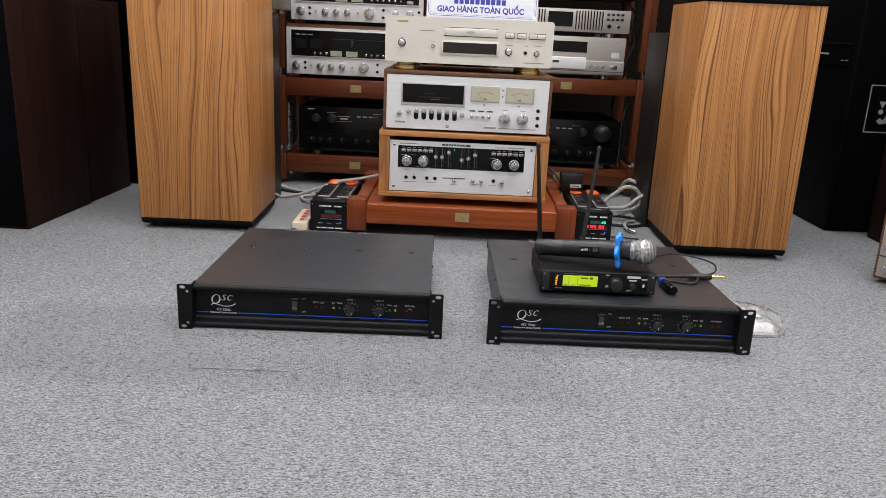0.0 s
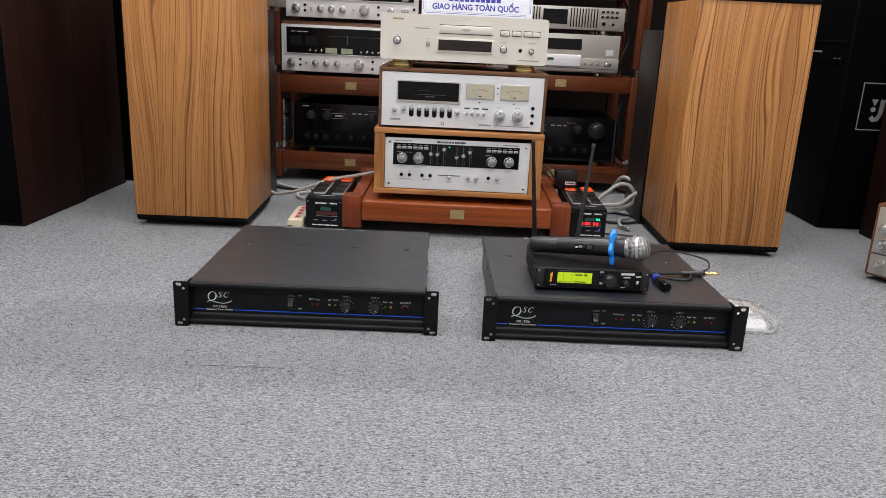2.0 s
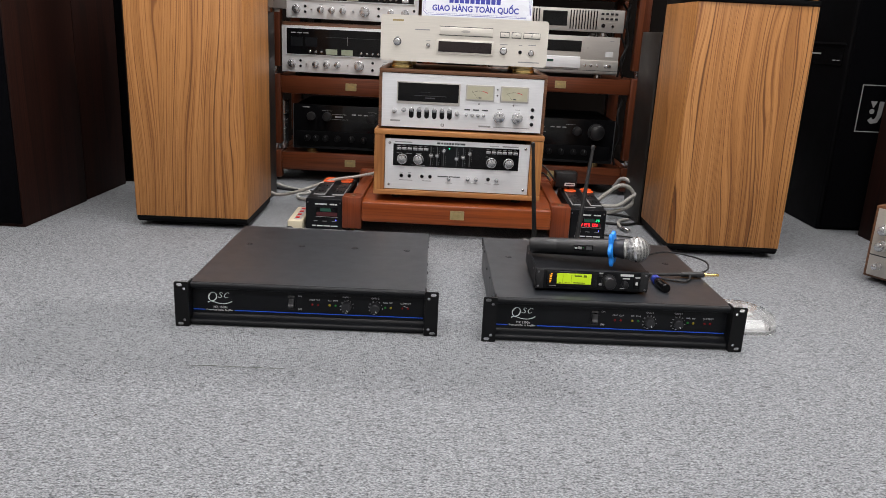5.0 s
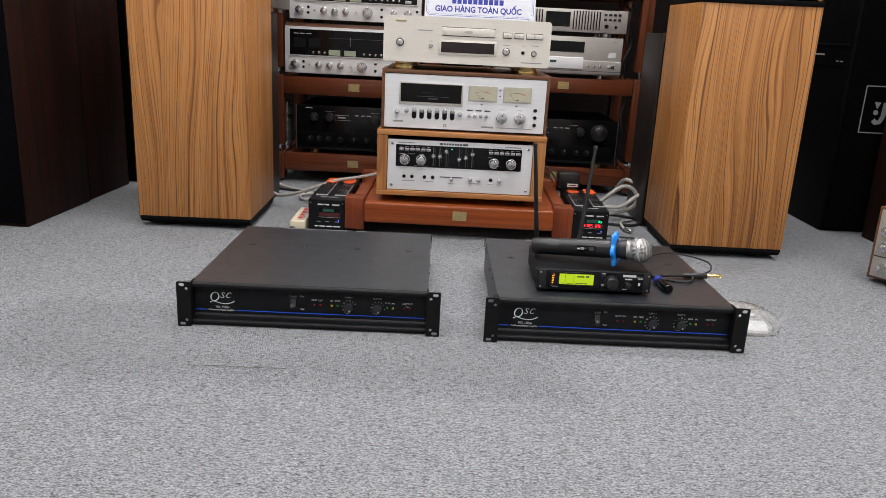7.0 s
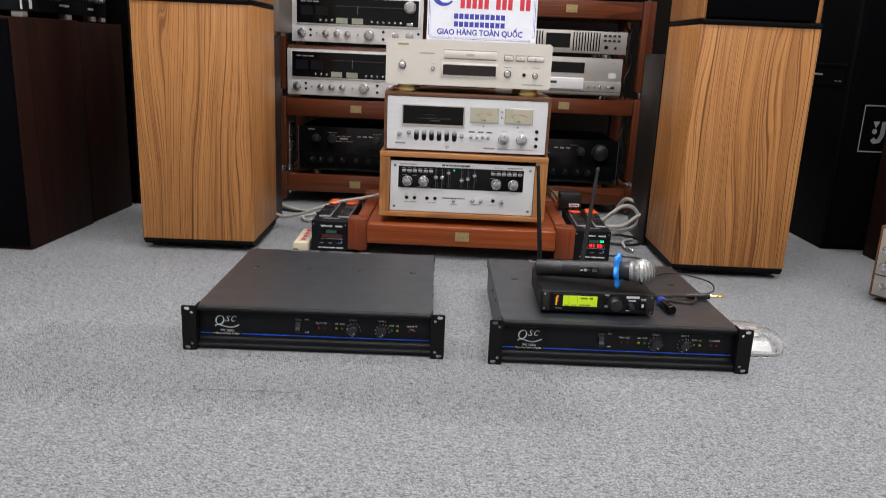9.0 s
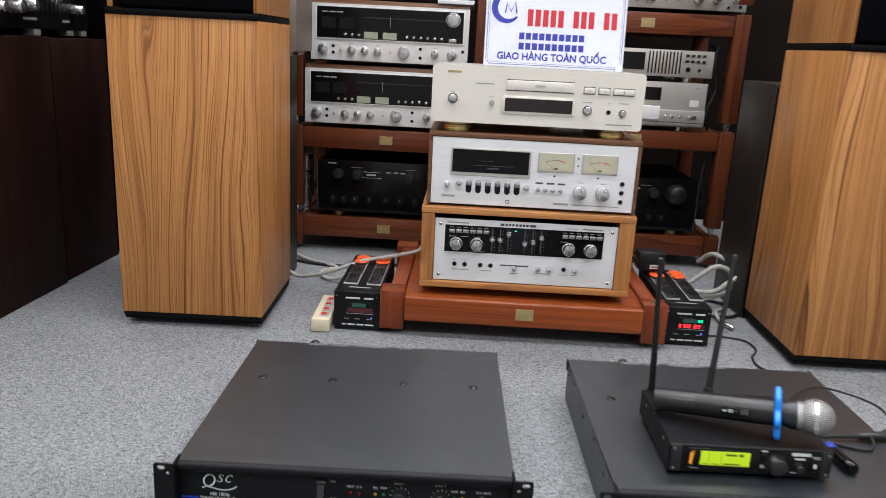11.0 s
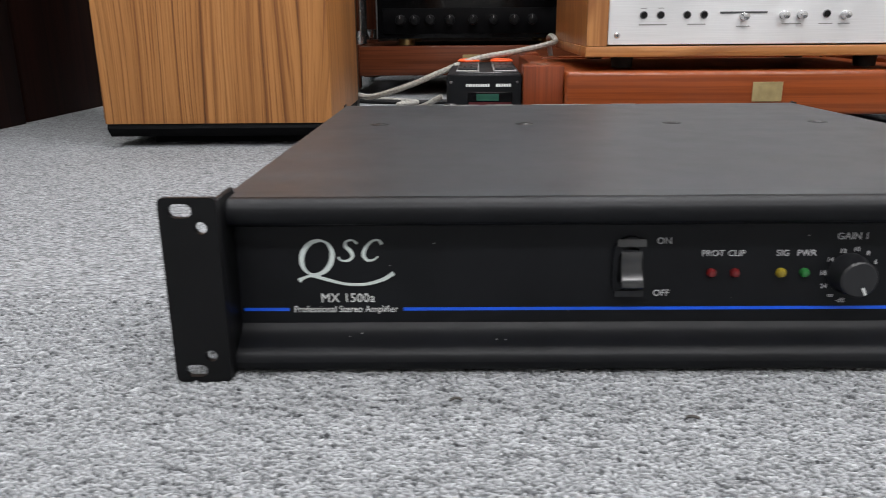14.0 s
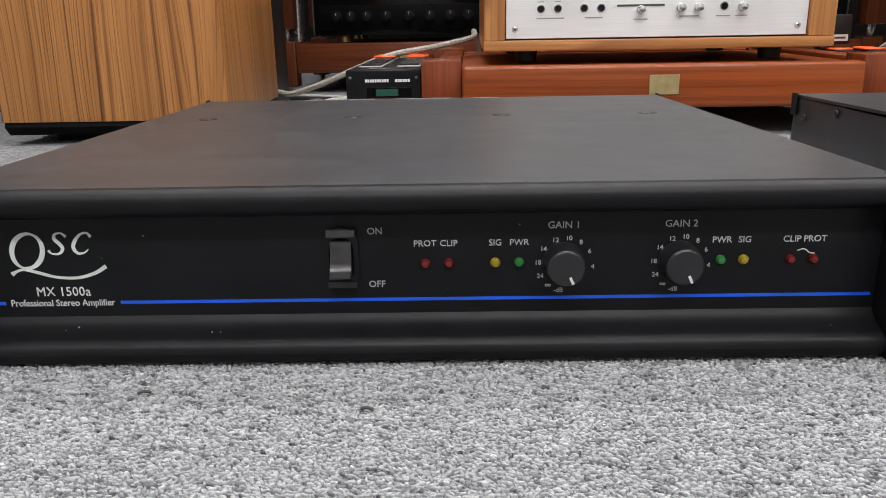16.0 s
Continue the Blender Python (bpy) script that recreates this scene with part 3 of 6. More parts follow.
    sweep = [(0.0538, 0.0426), (0.0562, 0.0440), (0.0600, 0.0449), (0.0660, 0.0434), (0.0750, 0.0410), (0.0845, 0.0406), (0.0930, 0.0428), (0.0988, 0.0462)]
    part("emblem_sweep", stroke(sweep, [0.0022, 0.0012, 0.0011, 0.0014, 0.0012, 0.0013, 0.0016, 0.0020], y - 0.00045, y), PALE_INK, amp)
    s1 = [(0.0820, 0.0606), (0.0798, 0.0624), (0.0770, 0.0618), (0.0764, 0.0596), (0.0784, 0.0574), (0.0796, 0.0548), (0.0776, 0.0525), (0.0742, 0.0526), (0.0728, 0.0542)]
    part("emblem_stroke", stroke(s1, [0.0013, 0.0007, 0.0011, 0.0016, 0.0018, 0.0016, 0.0011, 0.0007, 0.0013], y - 0.0003, y), PALE_INK, amp)
    s2 = [(0.0935, 0.0604), (0.0918, 0.0624), (0.0886, 0.0616), (0.0856, 0.0582), (0.0848, 0.0548), (0.0868, 0.0525), (0.0898, 0.0530), (0.0916, 0.0546)]
    part("emblem_stroke", stroke(s2, [0.0015, 0.0008, 0.0011, 0.0017, 0.0017, 0.0012, 0.0007, 0.0006], y - 0.0003, y), PALE_INK, amp)
    # rocker switch
    cx = 0.2094
    sw = part("switch_bezel", pierced(rounded_slot(cx, 0.0487, 0.0080, 0.0152), [rounded_slot(cx, 0.0487, 0.0058, 0.0104)], F - 0.0024, F - 0.0001), BLACK_PANEL, amp, "black switch bezel")
    part("switch_recess", box(cx - 0.0058, F - 0.0005, 0.0382, cx + 0.0058, F - 0.0002, 0.0592), BLACK_GLOSS, sw)
    for z0, z1 in ((0.0595, 0.0628), (0.0379, 0.0346)):
        part("bezel_flap", prism([(F - 0.0026, z0), (F - 0.0036, z0), (F - 0.0026, z1)], cx - 0.0066, cx + 0.0066), ROCKER, sw)
    part("rocker", prism([(F - 0.0008, 0.0398), (F - 0.0084, 0.0404), (F - 0.0098, 0.0414), (F - 0.0098, 0.0426), (F - 0.0080, 0.0450), (F - 0.0062, 0.0474), (F - 0.0050, 0.0500), (F - 0.0044, 0.0530), (F - 0.0044, 0.0562), (F - 0.0038, 0.0572), (F - 0.0008, 0.0576)], cx - 0.0048, cx + 0.0048), ROCKER, sw, "glossy black rocker pressed at the top")
    lettering("ON", 0.0045, amp, PANEL_INK, 0.2250, y, 0.0612)
    lettering("OFF", 0.0045, amp, PANEL_INK, 0.2252, y, 0.0355)
    for lx, mt, lb in ((0.2480, LED_RED, "PROT"), (0.2590, LED_RED, "CLIP"), (0.2805, LED_AMBER, "SIG"), (0.2915, LED_GREEN, "PWR"),
                       (0.3845, LED_GREEN, "PWR"), (0.3950, LED_AMBER, "SIG"), (0.4165, LED_RED, "CLIP"), (0.4270, LED_RED, "PROT")):
        part("indicator", turned([(0, 0.0024), (0.0012, 0.0024), (0.0024, 0.0015), (0.0027, 0.0004)], (lx, F, 0.0455), "y", 14), mt, amp)
        lettering(lb, 0.0042, amp, PANEL_INK, lx, y, 0.0550)
    for kx, lb in ((0.3130, "GAIN 1"), (0.3665, "GAIN 2")):
        k = part("gain_knob", turned([(0, 0.0098), (0.0016, 0.0098), (0.0026, 0.0092), (0.0105, 0.0086), (0.0112, 0.0078)], (kx - 0.001, F, 0.0452), "y", 40), KNOB_GREY, amp, "black gain knob with a white pointer")
        part("pointer", box(-0.0006, -0.0003, -0.0078, 0.0006, 0.0003, -0.0042), WHITE_INK, k).matrix_local = Matrix.Translation((kx - 0.001, F - 0.0114, 0.0452)) @ Matrix.Rotation(radians(-25), 4, "Y")
        lettering(lb, 0.0047, amp, PANEL_INK, kx - 0.001, y, 0.0630)
        for w, a in (("4", -5), ("6", 30), ("8", 57), ("10", 84), ("12", 112), ("14", 143), ("18", 175), ("24", 205), ("\u221e", 232)):
            lettering(w, 0.0032, amp, PANEL_INK, kx + 0.0128 * math.cos(radians(a)), y, 0.0440 + 0.0128 * math.sin(radians(a)))
        lettering("-dB", 0.0032, amp, PANEL_INK, kx - 0.003, y, 0.0315)
    return amp


AMP_L = power_amp(pose(0.0, 0.0015, 0.0, 0, 0, 1.35), "black two-unit rack power amplifier lying flat on the carpet")
AMP_R = power_amp(pose(0.5665, 0.0005, 0.0, 0, 0, 1.3), "black rack power amplifier on the carpet, carrying a wireless receiver")


part("wire_whisker", tube([(0.4185, 0.0205, 0.0500), (0.4210, 0.0190, 0.0512), (0.4235, 0.0192, 0.0494), (0.4262, 0.0200, 0.0488)], 0.00035, 6, 4), PANEL_INK, AMP_L, "stray bright wire over two indicators")
DUST = plain("pale_dust", (0.30, 0.30, 0.29), 0.9, 0, 0.1, 200)
dust_rng = random.Random(5)
for k in range(13):
    dx, up = dust_rng.uniform(0.03, 0.45), dust_rng.random()
    r = dust_rng.uniform(0.00012, 0.00026)
    at = (dx, 0.0186 - 0.0036 * up, 0.0170 - 0.0020 * up) if k % 2 else (dx, 0.0223, dust_rng.uniform(0.024, 0.066))
    part("dust_speck", box(at[0] - r * 1.5, at[1] - r, at[2] - r, at[0] + r, at[1] + r, at[2] + r), DUST, AMP_L)


# ---- oak floor speakers ----
def oak_speaker(m, label, W=0.295):
    sp = thing("floor_speaker", m, label, "floor speaker", "oak floor speakers")
    D, H = 0.30, 0.645
    part("cabinet", box(0, 0, 0.031, W, D, H, 0.0012, 2), OAK, sp, "oak-veneered lower cabinet with dark straight grain")
    part("plinth", prism([(0.002, 0.0305), (0.0, 0.025), (0.010, 0.0135), (D - 0.010, 0.0135), (D, 0.025), (D - 0.002, 0.0305)], 0.002, W - 0.002), BLACK_SIDE, sp, "black bevelled plinth")
    part("base", box(0.045, 0.05, 0.0, W - 0.045, D - 0.03, 0.0133), BLACK_SIDE, sp)
    part("band", box(0.0, -0.003, H + 0.0004, W, D, H + 0.0125, 0.002), BLACK_SIDE, sp, "black ledge between cabinet and grille")
    for a, b in ((0.0, 0.012), (W - 0.012, W)):
        part("side_panel", box(a, 0.012, H + 0.0144, b, D, 1.08, 0.001), OAK, sp, "oak side panel beside the grille")
    part("upper_body", box(0.0122, 0.045, H + 0.0144, W - 0.0122, D, 1.079), BLACK_SIDE, sp)
    part("grille", box(0.0124, 0.006, H + 0.016, W - 0.0124, 0.0445, 1.077, 0.006, 3), BLACK_CLOTH, sp, "black cloth grille")
    part("top_board", box(0.0, 0.004, 1.0805, W, D, 1.095, 0.002), OAK, sp)
    return sp


oak_speaker(pose(-0.346, 0.680, 0, 0, 0, 1.5), "tall oak-veneered floor speaker with a black plinth and black grille", 0.2995)
oak_speaker(pose(1.0785, 0.656, 0, 0, 0, 0), "tall oak-veneered floor speaker with strong cathedral grain, black plinth")


# ---- stand in the middle ----
def stand():
    st = thing("equipment_stand", pose(0, 0, 0), "low reddish hardwood equipment stand on brass cone feet", "equipment stand")
    for bx in (0.204, 0.7725):
        for by in (0.714, 1.10):
            b = part("corner_block", box(bx, by, 0.013, bx + 0.0535, by + 0.055, 0.101, 0.003), ROSE_Z, st)
            part("cone_foot", turned([(0, 0.003), (0.0127, 0.011)], (bx + 0.027, by + 0.027, 0.0), "z", 18), BRASS, b, "brass cone foot")
            part("dowel", turned([(0, 0.009), (0.0008, 0.0085)], (bx + 0.027, by + 0.027, 0.101), "z", 16), WALNUT_X, b)
    fr = part("front_rail", box(0.258, 0.703, 0.037, 0.772, 0.735, 0.093, 0.0055, 3), ROSE_X, st)
    part("name_plate", box(0.4985, 0.7012, 0.0545, 0.5365, 0.7028, 0.0795, 0.0004, 1), DULL_BRASS, fr, "small engraved brass plate")
    bars(st, 0.7012, [(0.5050, 0.5300, 0.0695, 0.0745), (0.5085, 0.5265, 0.0605, 0.0640)], DULL_BRASS, "engraving", 0.0004)
    part("rear_rail", box(0.258, 1.118, 0.037, 0.772, 1.150, 0.093, 0.003), ROSE_X, st)
    for bx in (0.222, 0.7775):
        part("side_rail", box(bx, 0.7694, 0.037, bx + 0.034, 1.0996, 0.0965, 0.003), ROSE_Y, st)
    part("shelf_board", box(0.2565, 0.7355, 0.060, 0.777, 1.1175, 0.0900, 0.002), ROSE_X, st)
    return st


stand()


# ---- amplifier in its teak case ----
def knob_on(parent, x, y, z, r, d, name="knob", material=None, n=24, pointer=0):
    k = part(name, turned([(0, r * 1.12), (d * 0.15, r * 1.12), (d * 0.17, r), (d * 0.9, r * 0.95), (d, r * 0.86)], (x, y, z), "y", n), material or CHROME, parent)
    part("face", turned([(0, r * 0.82), (d * 0.02, r * 0.80), (d * 0.10, r * 0.12)], (x, y - d, z), "y", n), CHROME if material is None else material, k)
    if pointer:
        part("pointer", box(x - r * 0.06, y - d * 1.12, z + r * 0.35, x + r * 0.06, y - d * 1.02, z + r * 0.8), DARK_INK, k)
    return k


def jack_on(parent, x, y, z, r):
    j = part("socket", turned([(0, r), (0.0012, r), (0.0016, r * 0.85)], (x, y, z), "y", 16), SCREW, parent)
    part("socket_hole", turned([(0, r * 0.78), (0.0003, r * 0.78)], (x, y - 0.0016, z), "y", 16), BLACK_GLOSS, j)


def integrated_amp():
    # local origin: lower front left corner of the case, on its feet
    case = thing("wooden_case", pose(0.286, 0.7315, 0.0935, 0, 0, 0.35), "light teak sleeve case around a silver amplifier", "wooden case")
    W, D, b0, H = 0.4545, 0.36, 0.0165, 0.1935
    part("base_board", box(0, 0, b0, W, D, b0 + 0.0135, 0.0015), TEAK_X, case)
    part("top_board", box(0, 0, H - 0.0135, W, D, H, 0.0015), TEAK_X, case)
    for a, b in ((0.001, 0.0285), (0.4205, W - 0.001)):
        part("side_board", box(a, 0.0012, b0 + 0.0137, b, D, H - 0.0137, 0.0006, 1), TEAK_Z, case)
    part("back_board", box(0.0287, D - 0.008, b0 + 0.0137, 0.4203, D - 0.001, H - 0.0137), BLACK_SIDE, case)
    for fx in (0.06, W - 0.06):
        for fy in (0.06, D - 0.06):
            part("foot", turned([(0, 0.014), (0.016, 0.016)], (fx, fy, 0.0), "z", 16), RUBBER, case)

    am = thing("stereo_amplifier", pose(0.3155, 0.7385, 0.1255, 0, 0, 0.35), "vintage silver stereo amplifier with black window, sliders and knobs", "stereo amplifier")
    w, h = 0.390, 0.1365
    part("chassis", box(0.006, 0.006, 0.001, w - 0.006, 0.33, h - 0.006), BLACK_SIDE, am)
    part("face_plate", box(0, 0, 0, w, 0.0058, h, 0.0006, 1), SILVER, am, "brushed silver face plate")
    win = part("window", box(0.022, -0.0012, 0.0645, w - 0.033 + 0.004, -0.0001, 0.1235, 0.0004, 1), BLACK_GLOSS, am, "black control window")
    part("centre_shade", box(0.152, -0.0016, 0.066, 0.214, -0.00125, 0.122), BLACK_PANEL, win)
    y = -0.0014
    for k in range(6):
        for sx in (0.031, 0.272):
            part("push_button", box(sx + k * 0.0146, y - 0.005, 0.1075, sx + 0.0122 + k * 0.0146, y, 0.1155, 0.001), CHROME, am)
    bars(am, y, [(0.032 + k * 0.0146, 0.041 + k * 0.0146, 0.1183, 0.1192) for k in range(6)] + [(0.273 + k * 0.0146, 0.282 + k * 0.0146, 0.1183, 0.1192) for k in range(6)] +
         [(0.031, 0.046, 0.0985, 0.0994), (0.056, 0.072, 0.0985, 0.0994), (0.084, 0.098, 0.0985, 0.0994), (0.270, 0.284, 0.0985, 0.0994), (0.073, 0.108, 0.0670, 0.0680)], GREY_INK)
    for kx in (0.0465, 0.0905, 0.2875, 0.334):
        knob_on(am, kx, y, 0.0835, 0.0125, 0.017, pointer=1)
    for kx, kz in ((0.1235, 0.0955), (0.1405, 0.0955), (0.158, 0.109), (0.193, 0.090), (0.2105, 0.0945), (0.228, 0.105)):
        part("slot", box(kx - 0.0011, y - 0.0004, 0.069, kx + 0.0011, y, 0.120), DARK_INK, am)
        knob_on(am, kx, y - 0.0005, kz, 0.0048, 0.010, "slider_knob", n=16)
        bars(am, y, [(kx + 0.0045, kx + 0.0065, 0.072 + k * 0.006, 0.0725 + k * 0.006) for k in range(8)], GREY_INK, "scale_mark")
    part("pilot_lamp", turned([(0, 0.0018), (0.0014, 0.0012)], (0.1725, y, 0.1165), "y", 12), GREEN_LIT, am)
    for kx in (0.0455, 0.0675, 0.1015, 0.1235, 0.2815):
        jack_on(am, kx, 0, 0.0375, 0.0052)
    for kx in (0.2260, 0.2485, 0.3045):
        knob_on(am, kx, 0, 0.036, 0.0050, 0.012, "small_knob", n=16)
    part("balance_slot", box(0.144, -0.0006, 0.0385, 0.205, 0.0, 0.0410), DARK_INK, am)
    knob_on(am, 0.1745, -0.0006, 0.0345, 0.0046, 0.013, "balance_knob", n=16)
    # maker's name as plain marks along the top edge
    for k, (a, b) in enumerate(((0.1390, 0.1480), (0.1500, 0.1555), (0.1575, 0.1620), (0.1640, 0.1695), (0.1715, 0.1770), (0.1790, 0.1845), (0.1865, 0.1915), (0.1930, 0.1995), (0.2015, 0.2150))):
        part("name_mark", box(a, -0.0005, 0.1268, b, 0.0, 0.1318), DARK_INK, am)
    bars(am, 0.0, [(0.026, 0.072, 0.1275, 0.1300), (0.280, 0.305, 0.1275, 0.1288), (0.315, 0.358, 0.1268, 0.1300), (0.040, 0.076, 0.0245, 0.0262), (0.103, 0.126, 0.0245, 0.0262), (0.166, 0.184, 0.0215, 0.0232),
                   (0.225, 0.250, 0.0245, 0.0262), (0.272, 0.290, 0.0245, 0.0258), (0.297, 0.312, 0.0245, 0.0258), (0.041, 0.049, 0.0455, 0.0465), (0.064, 0.071, 0.0455, 0.0465)], GREY_INK)
    for sx, sz in ((0.012, 0.012), (w - 0.012, 0.012), (0.012, h - 0.012), (w - 0.012, h - 0.012)):
        s = part("face_screw", turned([(0, 0.0042), (0.0008, 0.004), (0.0022, 0.0024)], (sx, 0, sz), "y", 16), CHROME, am)
        part("screw_socket", turned([(0, 0.0018), (0.0003, 0.0018)], (sx, -0.0022, sz), "y", 8), DARK_INK, s)


integrated_amp()


def cassette_deck():
    dk = thing("cassette_deck", pose(0.2945, 0.7465, 0.287, 0, 0, 0.2), "vintage silver cassette deck in a walnut case with two meters", "cassette deck")
    W, D = 0.4430, 0.33
    part("case_top", box(0, 0, 0.148, W, D, 0.1580, 0.001), WALNUT_X, dk)
    for a, b in ((0, 0.0075), (W - 0.0075, W)):
        part("case_side", box(a, 0, 0.004, b, D, 0.1478, 0.0008, 1), WALNUT_X, dk)
    part("case_body", box(0.0077, 0.008, 0.004, W - 0.0077, D, 0.1477), BLACK_SIDE, dk)
    for fx in (0.05, W - 0.05):
        for fy in (0.05, D - 0.05):
            part("foot", turned([(0, 0.012), (0.0038, 0.012)], (fx, fy, 0.0), "z", 14), RUBBER, dk)
    x0, w, z0, h = 0.0080, 0.427, 0.0060, 0.1405
    part("face_plate", box(x0, 0.0015, z0, x0 + w, 0.0078, z0 + h, 0.0005, 1), SILVER, dk, "brushed silver face plate")

    def X(f):
        return x0 + w * f

    def Z(f):
        return z0 + h * (1 - f)
    y = 0.0014
    bay = part("cassette_bay", box(X(0.092), y - 0.003, Z(0.555), X(0.485), y, Z(0.145), 0.0008, 1), SILVER_DIM, dk)
    part("bay_window", box(X(0.100), y - 0.0036, Z(0.505), X(0.476), y - 0.0031, Z(0.165)), DARK_WINDOW, bay, "dark cassette window")
    bars(bay, y - 0.0037, [(X(0.20), X(0.40), Z(0.400), Z(0.392)), (X(0.27), X(0.33), Z(0.445), Z(0.425)), (X(0.23), X(0.30), Z(0.33), Z(0.325))], DARK_INK, "cassette_print")
    for a, b in ((0.520, 0.697), (0.735, 0.910)):
        mt = part("meter_bezel", box(X(a), y - 0.003, Z(0.44), X(b), y, Z(0.15), 0.0008, 1), SILVER_DIM, dk)
        part("meter_card", box(X(a + 0.009), y - 0.0036, Z(0.415), X(b - 0.009), y - 0.0031, Z(0.175)), METER_FACE, mt, "cream level meter card")
        cx, cz = (X(a) + X(b)) / 2, Z(0.56)
        ac = arc(cx, cz, 0.0425, 122, 82, 10)
        part("meter_scale", ribbon(ac, [0.0007] * 11, y - 0.0039, y - 0.0037), DARK_INK, mt)
        ac = arc(cx, cz, 0.0425, 82, 62, 6)
        part("meter_red_zone", ribbon(ac, [0.0015] * 7, y - 0.0039, y - 0.0037), SIGN_RED, mt)
        part("meter_needle", ribbon([(cx - 0.006, Z(0.405)), (cx - 0.022, Z(0.26))], [0.0006, 0.0004], y - 0.0042, y - 0.0040), DARK_INK, mt)
        part("meter_print", box(cx - 0.004, y - 0.0039, Z(0.395), cx + 0.004, y - 0.0037, Z(0.375)), DARK_INK, mt)
    for fx, fz in ((0.716, 0.22), (0.716, 0.33), (0.605, 0.50), (0.82, 0.50)):
        part("indicator", turned([(0, 0.0020), (0.0012, 0.0016)], (X(fx), y, Z(fz)), "y", 12), BLACK_GLOSS, dk)
    for fx, fz in ((0.080, 0.705), (0.138, 0.675), (0.472, 0.705)):
        knob_on(dk, X(fx), y, Z(fz), 0.0058, 0.012, "small_knob", n=16)
    for k in range(6):
        kx = X(0.186 + k * 0.0478)
        wl = part("key_well", plate(rounded_slot(kx, Z(0.725), 0.0062, 0.0135), y - 0.0006, y), BLACK_GLOSS, dk)
        part("key", box(kx - 0.0044, y - 0.010, Z(0.70), kx + 0.0044, y - 0.0007, Z(0.61), 0.002), CHROME, wl, "chrome transport key")
    for k in range(4):
        knob_on(dk, X(0.530 + k * 0.036), y, Z(0.715), 0.0042, 0.010, "lever", n=12)
    bars(dk, y, [(X(0.515 + k * 0.055), X(0.552 + k * 0.055), Z(0.63), Z(0.605)) for k in range(3)], DARK_INK)
    for fx in (0.735, 0.848):
        knob_on(dk, X(fx), y, Z(0.735), 0.0135, 0.020, "level_knob", pointer=1)
    for fz in (0.565, 0.70, 0.84):
        jack_on(dk, X(0.940), y, Z(fz), 0.0052)
    bars(dk, y, [(X(0.055), X(0.118), Z(0.895), Z(0.865)), (X(0.61), X(0.685), Z(0.935), Z(0.905)), (X(0.70), X(0.93), Z(0.928), Z(0.915)), (X(0.72), X(0.752), Z(0.585), Z(0.575)), (X(0.83), X(0.862), Z(0.585), Z(0.575))], GREY_INK)
    part("badge", box(X(0.373), y - 0.0008, Z(0.955), X(0.391), y, Z(0.905), 0.0003, 1), DARK_INK, dk)
    part("badge_centre", box(X(0.377), y - 0.0010, Z(0.945), X(0.387), y - 0.0009, Z(0.915)), SILVER, dk)


cassette_deck()


